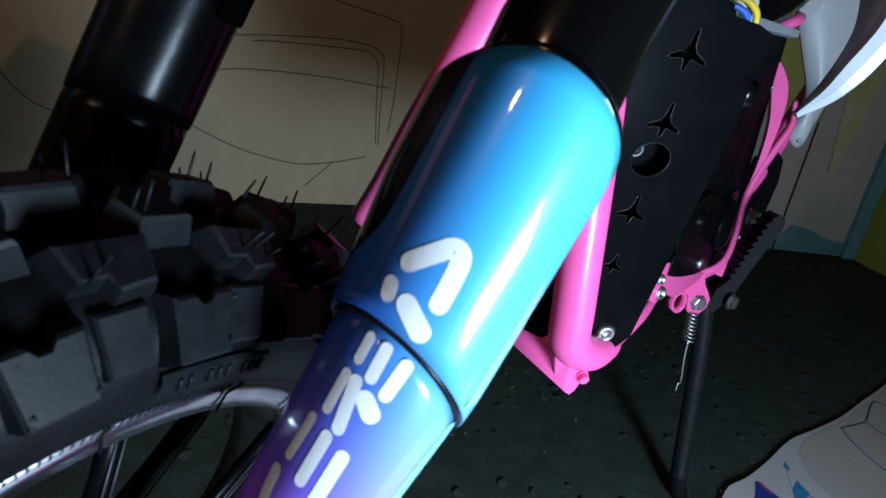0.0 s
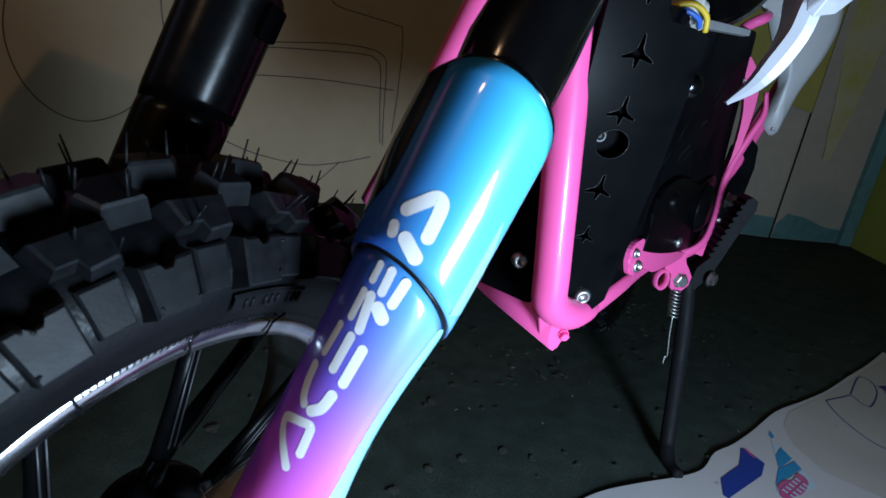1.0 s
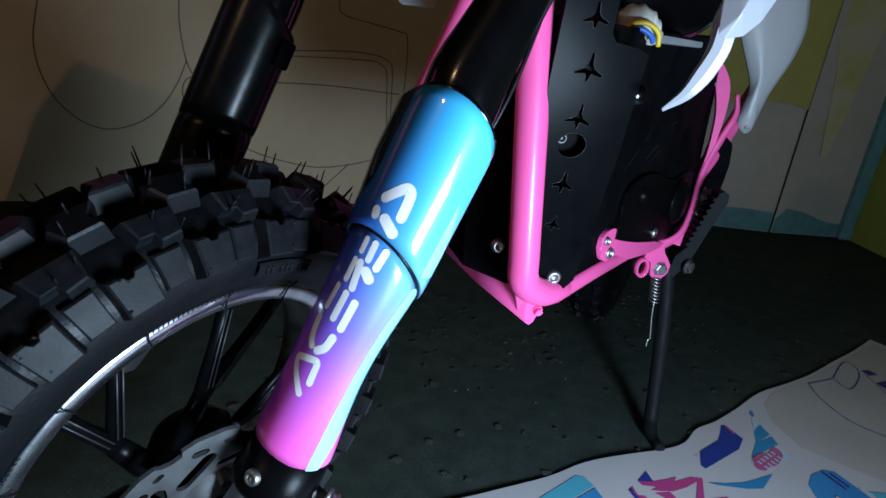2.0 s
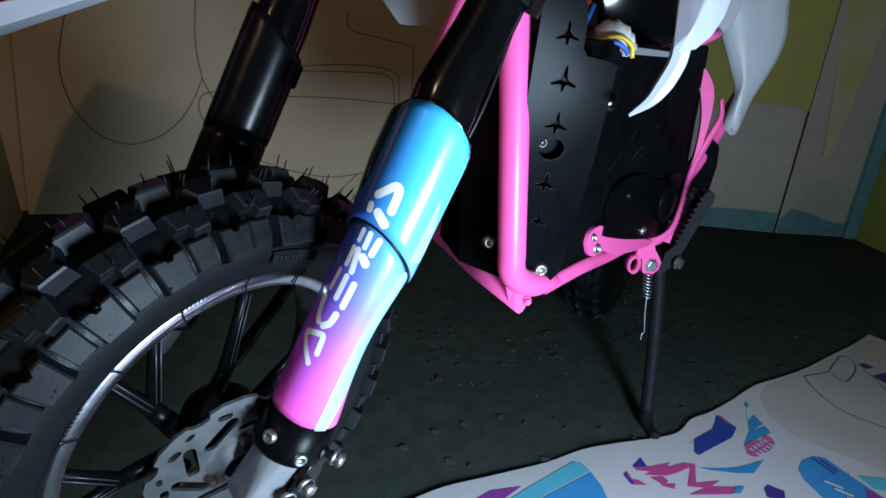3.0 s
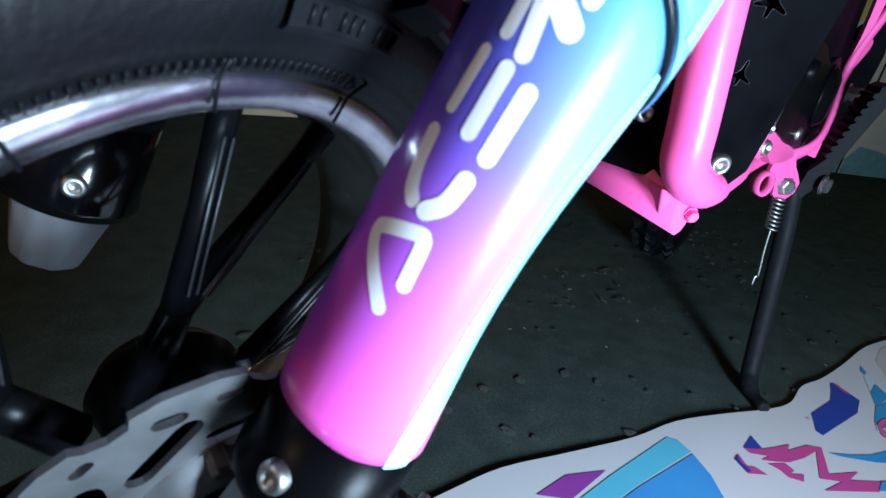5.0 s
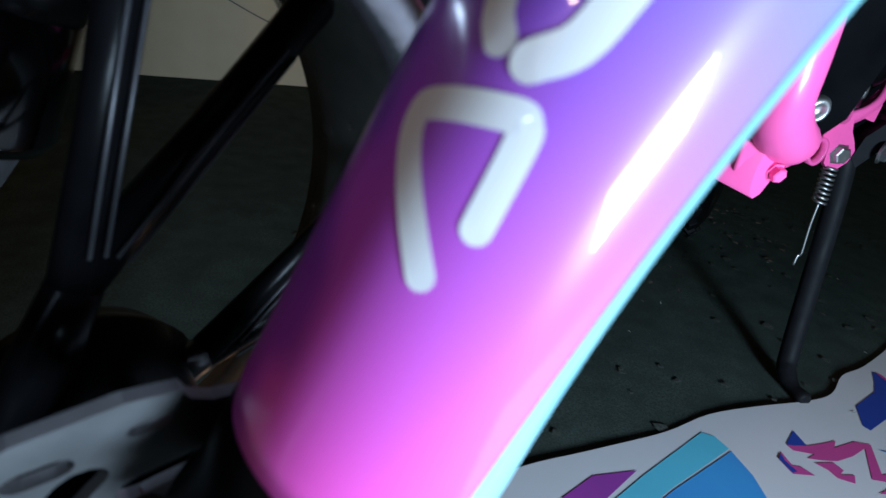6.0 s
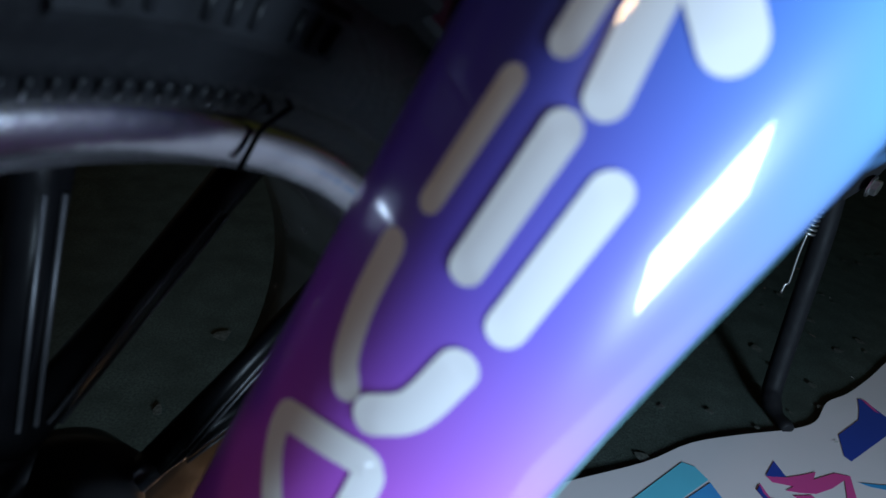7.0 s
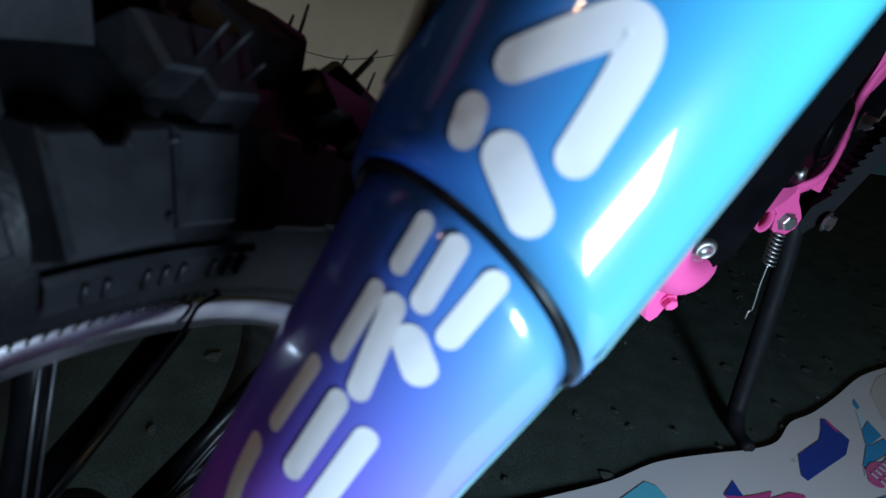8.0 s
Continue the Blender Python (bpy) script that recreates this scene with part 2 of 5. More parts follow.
wall_panel("wall_panel", 0.15, 1.300, 2.365, 2.385, (0.088, 0.092, 0.085, 0.09, 0.094, 0.089, 0.092, 0.086), "painted board wall panel, beige over blue-green")
wall_panel("wall_panel", 1.3095, 1.62, 2.3860, 2.44, (0.06, 0.062, 0.066, 0.075, 0.09, 0.10, 0.105, 0.11), "painted board wall panel with yellow smears")
# Added dark strip: its colour stands for the shade between the two boards.
setting("batten", bm_box(1.2985, 1.3085, 2.3875, 2.40, 0.0, 2.45), GAP_SHADE, "dark strip added for the shade in the gap between the boards", "batten")
setting("trim", bm_box(1.615, 1.664, 2.41, 2.458, 0, 2.5, 0.004), WALL_BLUE, "blue-green corner trim", "trim")

# ---- cardboard ----
sheet = tagged(root_at("cardboard_sheet", (-0.62, 1.95, 0)), "large tan cardboard sheet with pen outlines, leaning", "cardboard")
S0, S1 = Vector((-1.49, 1.563, 0)), Vector((0.22, 2.34, 0))
SX = (S1 - S0).normalized()
SN = SX.cross(Vector((0, 0, 1)))
SUP = (Vector((0, 0, 1)) - 0.03 * SN).normalized()
SM = Matrix.Translation(S0) @ Matrix((SX, SUP, SX.cross(SUP))).transposed().to_4x4()
part("board", bm_plate([(0.092, 0), ((S1 - S0).length, 0), ((S1 - S0).length, 1.25), (0.14, 1.25)], SM @ Matrix.Translation((0, 0, -0.004)), 0.004), CARDBOARD, sheet)
box = tagged(root_at("cardboard_box", (-1.20, 1.25, 0)), "brown cardboard box side standing open on the floor", "box")
part("side", bm_plate([(0.01, 0), (0.75, 0), (0.75, 0.72), (0.30, 0.60), (0.16, 0.38)], Matrix.Translation((-1.405, 1.578, 0)) @ Matrix((Vector((0.52, -0.855, 0)), Vector((0, 0, 1)), Vector((-0.855, -0.52, 0)))).transposed().to_4x4(), 0.005), BOXBOARD, box)

# ---- drawings, paint and lint on the room ----


def bm_ribbon(points, width, place, lift, bm=None):
    """A flat line of some width through (x, y) points on a plane."""
    bm = bm or bmesh.new()
    pts = [Vector((p[0], p[1], 0)) for p in points]
    left, right = [], []
    for i, p in enumerate(pts):
        d = (pts[min(i + 1, len(pts) - 1)] - pts[max(i - 1, 0)]).normalized()
        o = Vector((-d.y, d.x, 0)) * width / 2
        left.append(bm.verts.new(place @ (p + o + Vector((0, 0, lift)))))
        right.append(bm.verts.new(place @ (p - o + Vector((0, 0, lift)))))
    for i in range(len(pts) - 1):
        bm.faces.new((right[i], right[i + 1], left[i + 1], left[i]))
    return bm


def curve2(points, steps=8):
    return [(p.x, p.y) for p in smooth_line([(*q, 0) for q in points], steps)]


ROUND = [(0.262, 0.64), (0.240, 0.56), (0.224, 0.47), (0.232, 0.39), (0.262, 0.315), (0.320, 0.255), (0.395, 0.232), (0.480, 0.258), (0.545, 0.312), (0.590, 0.380), (0.622, 0.455)]
PEN_LINES = [
    ROUND,
    [(0.612, 0.80), (0.612, 0.69), (0.606, 0.572), (0.622, 0.456), (0.654, 0.39)],
    [(0.660, 0.415), (0.620, 0.400), (0.607, 0.353), (0.635, 0.29)],
    [(0.820, 0.502), (0.924, 0.517), (1.115, 0.536), (1.225, 0.534), (1.275, 0.518), (1.292, 0.482), (1.295, 0.322), (1.300, 0.212)],
    [(0.880, 0.494), (0.953, 0.503), (1.200, 0.514), (1.252, 0.502), (1.272, 0.472), (1.280, 0.342), (1.290, 0.222)],
    [(0.760, 0.395), (0.875, 0.412), (1.085, 0.418), (1.325, 0.408)],
    [(1.095, 0.71), (1.105, 0.655), (1.210, 0.635), (1.310, 0.620), (1.340, 0.595), (1.340, 0.41), (1.330, 0.26)],
    [(0.700, 0.235), (0.813, 0.183), (0.900, 0.155), (1.030, 0.133), (1.145, 0.145), (1.260, 0.172)],
    [(1.060, 0.060), (1.150, 0.148)],
]
lines = bmesh.new()
for line in PEN_LINES:
    bm_ribbon(curve2(line), 0.0032, SM, 0.0006, lines)
part("pen_outline", lines, PEN, sheet, "dark pen outlines")
marks = bmesh.new()
for k in range(3):
    bm_ribbon([(0.02, 0.70 - 0.03 * k), (0.055, 0.702 - 0.03 * k)], 0.010, SM @ Matrix.Translation((-0.14, 0, -0.05)), 0, marks)
board2 = tagged(link_mesh("cardboard_sheet", bm_plate([(-0.55, 0), (0.17, 0), (0.17, 1.2), (-0.55, 1.2)], SM @ Matrix.Translation((0, 0, -0.055)), 0.005), CARDBOARD), "grey-brown cardboard panel standing behind the sheet", "cardboard")
part("print_mark", marks, PEN, board2, "unreadable printed bars")

def worn(shape, amount=0.006, step=0.012):
    """An outline with brushed, uneven edges."""
    out = []
    for (x0, y0), (x1, y1) in zip(shape, shape[1:] + shape[:1]):
        n = max(1, int(math.hypot(x1 - x0, y1 - y0) / step)) if max(y0, y1) < 1.2 else 1
        for k in range(n):
            x, y = x0 + (x1 - x0) * k / n, y0 + (y1 - y0) * k / n
            d = noise.noise(Vector((x * 23, y * 17, 1.7))) + 0.6 * noise.noise(Vector((x * 90, y * 60, 4.1)))
            out.append((x + amount * 0.6 * d, y + amount * d))
    return out


for name, place, shape, mat, label in (
    ("yellow_paint", (0, 2.3665, 0), [(0.62, 0.44), (0.75, 0.455), (0.855, 0.473), (0.985, 0.505), (1.094, 0.527), (1.209, 0.531), (1.295, 0.515), (1.295, 2.3), (0.62, 2.3)], WALL_YELLOW, "olive-yellow paint with an uneven lower edge"),
    ("yellow_smear", (0, 2.392, 0), [(1.315, 0.95), (1.345, 0.78), (1.380, 0.60), (1.398, 0.45), (1.412, 0.34), (1.44, 0.335), (1.460, 0.474), (1.475, 0.653), (1.50, 0.85), (1.52, 2.2), (1.315, 2.2)], WALL_SMEAR, "olive-yellow paint smear"),
):
    y = place[1]
    m = Matrix.Translation((0, y, 0)) @ Matrix(((1, 0, 0), (0, 0, -1), (0, 1, 0))).to_4x4()
    setting(name, bm_plate(worn(shape), m @ Matrix.Translation((0, 0, -0.004)), 0.004 if y > 2.38 else 0.0035), mat, label, "paint")

lint = bmesh.new()
rng = random.Random(4)
for k in range(800):
    x, y = rng.uniform(-0.35, 1.5), rng.uniform(0.45, 2.3)
    r = rng.uniform(0.004, 0.013)
    m = Matrix.Translation((x, y, 0.0005)) @ Matrix.Rotation(rng.uniform(0, 6.28), 4, "Z") @ Matrix.Diagonal((r, r * rng.uniform(0.5, 1.0), rng.uniform(0.0002, 0.0006), 1))
    n = 7
    tip = lint.verts.new(m @ Vector((rng.uniform(-0.3, 0.3), rng.uniform(-0.3, 0.3), 1)))
    ring = [lint.verts.new(m @ Vector((math.cos(6.283 * i / n) * rng.uniform(0.5, 1.1), math.sin(6.283 * i / n) * rng.uniform(0.5, 1.1), 0))) for i in range(n)]
    for i in range(n):
        lint.faces.new((ring[i], ring[(i + 1) % n], tip))
CARPET_TUFT = shader("carpet_tuft", (0.082, 0.088, 0.078), 0.95, grain=0.8, scale=300, second=(0.030, 0.035, 0.030), spec=0.05)
tagged(link_mesh("carpet_tuft", lint, CARPET_TUFT), "small matted tufts of the dark carpet", "carpet tufts", kind="stuff")
crumbs = bmesh.new()
for k in range(120):
    if k >= 80:
        x, y, r = 0.50 + rng.gauss(0, 0.06), 1.32 + rng.gauss(0, 0.09), rng.uniform(0.003, 0.008)
    elif k < 34:
        x, y, r = 0.155 + rng.gauss(0, 0.05), 1.08 + rng.gauss(0, 0.05), rng.uniform(0.003, 0.008)
    else:
        x, y, r = rng.uniform(-0.2, 1.4), rng.uniform(0.6, 2.2), rng.uniform(0.0012, 0.003)
    m = Matrix.Translation((x, y, 0.003)) @ Matrix.Rotation(rng.uniform(0, 6.28), 4, "Z") @ Matrix.Diagonal((r, r * 0.45, 0.001, 1))
    vs = [crumbs.verts.new(m @ Vector(p)) for p in ((-1, 0, 0), (-0.2, -1, rng.uniform(0, 2)), (1, 0.2, 0), (0.1, 0.9, rng.uniform(0, 2)))]
    crumbs.faces.new(vs)
specks = bmesh.new()
for k in range(70):
    x, y = rng.uniform(-0.2, 1.4), rng.uniform(0.5, 2.2)
    a, r = rng.uniform(0, 6.28), rng.uniform(0.0015, 0.006)
    d, o = Vector((math.cos(a), math.sin(a), 0)), Vector((-math.sin(a), math.cos(a), 0)) * 0.0006
    p = Vector((x, y, 0.0042))
    specks.faces.new([specks.verts.new(q) for q in (p - d * r - o, p + d * r * 0.2 - o * 1.6, p + d * r, p - d * r * 0.1 + o * 1.5)])
LINT = shader("white_lint", (0.42, 0.42, 0.40), 0.8, grain=0.4, scale=200)
tagged(link_mesh("lint_specks", specks, LINT), "pale lint and thread specks on the carpet", "lint", kind="stuff")
CRUMB = shader("dry_leaf", (0.12, 0.075, 0.055), 0.8, grain=0.6, scale=90, second=(0.05, 0.05, 0.04))
tagged(link_mesh("leaf_crumbs", crumbs, CRUMB), "dry brown crumbs and lint on the carpet", "debris", kind="stuff")

# ---- the bike ----
bike = tagged(root_at("dirt_bike", (0.345, 0.83, 0)), "small pink and black electric dirt bike on its side stand", "motorbike")
FP = Vector((-0.1197, 0.3281, 0.3017))
FD = Vector((0.3481, 0.1548, 0.9246)).normalized()
WC = Vector((-0.174, 0.3411, 0.2945))
WN = Vector((0.8436, -0.4959, -0.1972)).normalized()
FX = Vector((0, 1, 0)).cross(FD).normalized()
FM = Matrix.Translation(FP) @ Matrix((FX, FD.cross(FX), FD)).transposed().to_4x4()
RP = Vector((-0.2635, 0.4191, 0.3488))
RD = Vector((0.330, 0.188, 0.922)).normalized()
RF = Vector((0, 1, 0)).cross(RD).normalized()
RM = Matrix.Translation(RP) @ Matrix((RF, RD.cross(RF), RD)).transposed().to_4x4()
SIDE = Vector((0.884, -0.467, 0))


def wrap_shader():
    """The fork guards' gradient: printed along the leg, darker towards the left across it."""
    m = shader("fork_wrap", (0.2, 0.5, 0.9), 0.3, coat=0.7, coat_rough=0.035, spec=0.3)
    nt = m.node_tree
    p = nt.nodes["Principled BSDF"]
    geo = nt.nodes.new("ShaderNodeNewGeometry")

    def along(axis, origin, low, high):
        sub = nt.nodes.new("ShaderNodeVectorMath")
        sub.operation = "SUBTRACT"
        sub.inputs[1].default_value = origin
        nt.links.new(geo.outputs["Position"], sub.inputs[0])
        dot = nt.nodes.new("ShaderNodeVectorMath")
        dot.operation = "DOT_PRODUCT"
        dot.inputs[1].default_value = axis
        nt.links.new(sub.outputs[0], dot.inputs[0])
        mp = nt.nodes.new("ShaderNodeMapRange")
        mp.inputs["From Min"].default_value, mp.inputs["From Max"].default_value = low, high
        nt.links.new(dot.outputs["Value"], mp.inputs["Value"])
        return mp.outputs[0]

    def ramp(fac, stops):
        r = nt.nodes.new("ShaderNodeValToRGB")
        while len(r.color_ramp.elements) < len(stops):
            r.color_ramp.elements.new(0.5)
        for e, (pos, c) in zip(r.color_ramp.elements, stops):
            e.position, e.color = pos, (*c, 1)
        nt.links.new(fac, r.inputs[0])
        return r.outputs[0]

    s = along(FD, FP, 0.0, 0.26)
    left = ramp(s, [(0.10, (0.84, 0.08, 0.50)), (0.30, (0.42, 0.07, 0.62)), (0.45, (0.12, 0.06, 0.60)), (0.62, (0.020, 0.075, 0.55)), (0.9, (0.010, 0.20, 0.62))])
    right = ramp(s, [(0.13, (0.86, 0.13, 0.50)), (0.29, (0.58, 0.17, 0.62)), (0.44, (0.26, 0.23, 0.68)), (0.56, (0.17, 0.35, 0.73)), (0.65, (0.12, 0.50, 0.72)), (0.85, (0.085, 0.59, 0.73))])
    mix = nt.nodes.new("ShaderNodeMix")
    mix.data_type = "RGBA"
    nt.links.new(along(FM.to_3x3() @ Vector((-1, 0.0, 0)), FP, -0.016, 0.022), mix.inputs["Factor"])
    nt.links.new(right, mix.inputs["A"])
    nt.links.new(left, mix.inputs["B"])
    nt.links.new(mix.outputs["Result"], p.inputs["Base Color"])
    return m


WRAP = wrap_shader()
DECAL_WHITE = shader("decal_white", (0.80, 0.80, 0.83), 0.3, coat=0.6, coat_rough=0.04, spec=0.3)
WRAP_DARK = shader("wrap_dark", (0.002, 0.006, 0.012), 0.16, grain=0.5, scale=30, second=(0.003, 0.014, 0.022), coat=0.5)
DECAL_CYAN = shader("decal_cyan", (0.30, 0.67, 0.74), 0.3, coat=0.6, coat_rough=0.04, spec=0.3)


def fork_point(mat, radius, angle, s):
    a = radians(angle)
    return mat @ Vector((radius * math.cos(a), radius * math.sin(a), s))


def wave(mid, across, away):
    """An end of a guard: its height by the angle about the leg."""
    return lambda a: mid + across * math.cos(radians(a)) + away * math.sin(radians(a))


BOTTOM, SEAM, TOP = wave(0.0195, -0.0028, -0.0030), wave(0.1507, -0.0098, -0.0174), wave(0.2390, -0.0050, -0.0174)
LOWER, UPPER = 0.0264, 0.0288


def dent(angle, s):
    """The hollow on the lower guard's outer edge."""
    u = max(0.0, min(1.0, (s - 0.018) / 0.132))
    return 0.0056 * math.sin(math.pi * u) ** 1.4 * max(0.0, math.cos(radians(angle - 4))) ** 2


def bm_guard(mat, radius, low, high, thick=0.0022, sides=72, n=14, hollow=None):
    bm = bmesh.new()
    rows = []
    for k in range(sides):
        a = 360 * k / sides
        col = []
        for i in range(n + 1):
            s = low(a) + (high(a) - low(a)) * i / n
            col.append(bm.verts.new(fork_point(mat, radius - (0.0005 if i in (0, n) else 0) - (hollow(a, s) if hollow else 0), a, s)))
        for i in (n, n // 2, 0):
            s = low(a) + (high(a) - low(a)) * i / n
            col.append(bm.verts.new(fork_point(mat, radius - thick - (hollow(a, s) if hollow else 0), a, s)))
        rows.append(col)
    for k in range(sides):
        p, q = rows[k], rows[(k + 1) % sides]
        for i in range(len(p)):
            f = bm.faces.new((p[i], q[i], q[(i + 1) % len(p)], p[(i + 1) % len(p)]))
            f.smooth = i < n
    bmesh.ops.recalc_face_normals(bm, faces=bm.faces)
    return bm


def bm_stroke(mat, radius, points, half, bm=None):
    """A rounded bar laid round the leg through (height, angle) points."""
    bm = bm or bmesh.new()
    pts = [Vector((radians(a) * radius, s, 0)) for s, a in points]
    line = []
    for a, b in zip(pts, pts[1:]):
        n = max(2, int((b - a).length / 0.0012))
        line += [a.lerp(b, k / n) for k in range(n)]
    line.append(pts[-1])

    def put(p):
        return bm.verts.new(fork_point(mat, radius, math.degrees(p.x / radius), p.y))

    def dirn(i):
        return (line[min(i + 2, len(line) - 1)] - line[max(i - 2, 0)]).normalized()

    prev = None
    for i, p in enumerate(line):
        d = dirn(i)
        o = Vector((-d.y, d.x, 0))
        cur = [put(p + o * half * t) for t in (-1, -0.5, 0, 0.5, 1)]
        if prev:
            for k in range(4):
                bm.faces.new((prev[k], cur[k], cur[k + 1], prev[k + 1])).smooth = True
        if i in (0, len(line) - 1):
            e = d if i else -d
            turn = 1 if i else -1
            arc = [put(p + half * (math.cos(t) * o * -1 + math.sin(t) * e)) for t in (math.pi * k / 10 for k in range(1, 10))]
            ring = [cur[0]] + arc + [cur[4], cur[3], cur[2], cur[1]]
            bm.faces.new(ring if turn < 0 else ring[::-1]).smooth = True
        prev = cur
    bmesh.ops.recalc_face_normals(bm, faces=bm.faces)
    return bm


leg = part("fork_leg", bm_sweep([FM @ Vector((x, 0, s)) for x, s in ((0, -0.02), (0, 0.1), (-0.001, 0.24), (-0.003, 0.258), (-0.0038, 0.268), (-0.0036, 0.278), (-0.0026, 0.29), (-0.001, 0.31), (0, 0.33), (0, 0.55))], [0.0165, 0.0165, 0.0215, 0.0228, 0.0226, 0.0217, 0.0206, 0.0192, 0.0185, 0.0185], 48), BLACK_GLOSS, bike, "glossy black fork tube")
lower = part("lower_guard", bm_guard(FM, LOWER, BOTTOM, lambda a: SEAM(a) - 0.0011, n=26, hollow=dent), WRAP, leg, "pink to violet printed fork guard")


def swell(angle, s):
    """The upper guard reaches further back on its inner side (negative: outward)."""
    u = (angle - 360 if angle > 90 else angle) + 202
    k = max(0.0, min(1.0, (s - 0.150) / 0.06))
    return -0.0068 * k * max(0.0, math.cos(radians(u * 90 / 50))) ** 2 if abs(u) < 50 else 0.0


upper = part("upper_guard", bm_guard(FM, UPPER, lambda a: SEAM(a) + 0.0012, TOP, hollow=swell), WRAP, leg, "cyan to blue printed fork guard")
part("seam_ring", bm_guard(FM, LOWER + 0.0012, lambda a: SEAM(a) - 0.0009, lambda a: SEAM(a) + 0.0013, 0.003, 72, 2), BLACK_SATIN, leg, "black seam ring")
part("top_lip", bm_guard(FM, UPPER - 0.0004, lambda a: TOP(a) - 0.001, lambda a: TOP(a) + 0.0022, 0.0075, 72, 2, swell), BLACK_GLOSS, leg, "black guard lip")

LOWER_SHAPES = [
    ("chevron", 0.0021, ((0.0663, -113.5), (0.0770, -134), (0.0825, -140), (0.0852, -135), (0.0886, -114), (0.0882, -110), (0.0860, -108.5), (0.0752, -107))),
    ("arc", 0.0022, ((0.1119, -137.5), (0.1040, -136), (0.0976, -132), (0.0950, -127.5))),
    ("arc", 0.0025, ((0.0944, -117), (0.0985, -109), (0.1058, -105.8))),
    ("bar", 0.0017, ((0.1340, -132.0), (0.1192, -134))),
    ("bar", 0.0021, ((0.1325, -116.0), (0.1160, -117))),
    ("bar", 0.0023, ((0.1300, -100.5), (0.1130, -102))),
    ("bar", 0.0018, ((0.1396, -125.5), (0.1520, -125.5))),
    ("bar", 0.0022, ((0.1520, -117.0), (0.1370, -112))),
    ("lobe", 0.0030, ((0.1490, -106), (0.1461, -98.5))),
    ("bar", 0.0017, ((0.1655, -123), (0.1580, -123))),
    ("bar", 0.0020, ((0.1655, -110), (0.1557, -109.6))),
    ("bar", 0.0022, ((0.1640, -94), (0.1534, -96.2))),
]
UPPER_SHAPES = [
    ("dot", 0.0026, ((0.1826, -126), (0.1800, -124.6))),
    ("bar", 0.0032, ((0.1803, -111.4), (0.1756, -97.5))),
    ("chevron", 0.0029, ((0.1908, -122.5), (0.1968, -112), (0.2005, -105), (0.2006, -100.5), (0.1985, -97.5), (0.1935, -96.4), (0.1851, -95.9))),
]
for guard, radius, shapes in ((lower, LOWER, LOWER_SHAPES), (upper, UPPER, UPPER_SHAPES)):
    for name, half, pts in shapes:
        part("white_" + name, bm_stroke(FM, radius + 0.00015, curve2(pts, 5) if len(pts) > 2 else pts, half), DECAL_WHITE, guard, "plain white printed shape")
stripe = bmesh.new()
for r, col in ((LOWER + 0.00015, [(0.0215 + 0.128 * k / 16, -60 + 4 * k / 16 + 19 * (k / 16) ** 4, -40 + 54 * math.sin(k / 16 * 1.6)) for k in range(17)]),):
    prev = None
    for s, a, b in col:
        cur = [stripe.verts.new(fork_point(FM, r - dent(a + (b - a) * t / 6, s), a + (b - a) * t / 6, s)) for t in range(7)]
        if prev:
            for i in range(6):
                stripe.faces.new((prev[i], prev[i + 1], cur[i + 1], cur[i])).smooth = True
        prev = cur
part("cyan_stripe", stripe, DECAL_CYAN, lower, "pale cyan printed stripe")
tri = bmesh.new()
prev = None
for k in range(11):
    s = 0.158 + 0.046 * k / 10
    a, b = -42 + k * 0.3, -42 + k * 0.3 + 44 * (1 - k / 10.5)
    cur = [tri.verts.new(fork_point(FM, UPPER + 0.00015, a + (b - a) * t / 5, s)) for t in range(6)]
    if prev:
        for i in range(5):
            tri.faces.new((prev[i], prev[i + 1], cur[i + 1], cur[i])).smooth = True
    prev = cur
part("cyan_stripe", tri, DECAL_CYAN, upper, "pale cyan printed stripe")
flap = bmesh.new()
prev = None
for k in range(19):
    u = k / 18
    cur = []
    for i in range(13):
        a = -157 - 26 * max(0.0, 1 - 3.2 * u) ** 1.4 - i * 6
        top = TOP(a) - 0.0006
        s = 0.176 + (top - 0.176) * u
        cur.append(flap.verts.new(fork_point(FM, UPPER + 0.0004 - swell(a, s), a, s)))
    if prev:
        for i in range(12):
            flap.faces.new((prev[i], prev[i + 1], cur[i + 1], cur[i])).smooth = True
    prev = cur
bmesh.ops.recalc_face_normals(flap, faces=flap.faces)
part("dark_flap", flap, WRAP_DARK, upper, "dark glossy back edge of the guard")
# collar, casting and bolts at the foot of the leg
part("clamp", bm_lathe([(0.0, -0.010), (0.0272, -0.010), (0.0286, -0.007), (0.0286, -0.003), (0.027, 0.0005), (0.0262, 0.022), (0.02, 0.024)], FM, 56), BLACK_CAST, leg, "black clamp collar")
DISC = WC + WN * 0.030 + frame_of(WN).to_3x3() @ Vector((-0.018, -0.021, 0))
AN = Vector((0.672, -0.678, -0.299)).normalized()
AXLE = Matrix.Translation(Vector((-0.1683, 0.3381, 0.2674)) + 0.0155 * AN) @ frame_of(AN)
foot_pts = [FM @ Vector((0.021 * math.cos(t), 0.021 * math.sin(t), -0.008)) for t in (6.283 * k / 14 for k in range(14))]
foot_pts += [AXLE @ Vector((0.016 * math.cos(t), 0.016 * math.sin(t), h)) for t in (6.283 * k / 12 for k in range(12)) for h in (0.006, 0.032)]
foot_pts += [FM @ Vector((x, y, -0.055)) for x, y in ((0.012, -0.016), (0.016, 0.0), (-0.012, -0.018))]
part("leg_casting", bm_hull(foot_pts, 0.002), CAST, leg, "grey cast leg end")
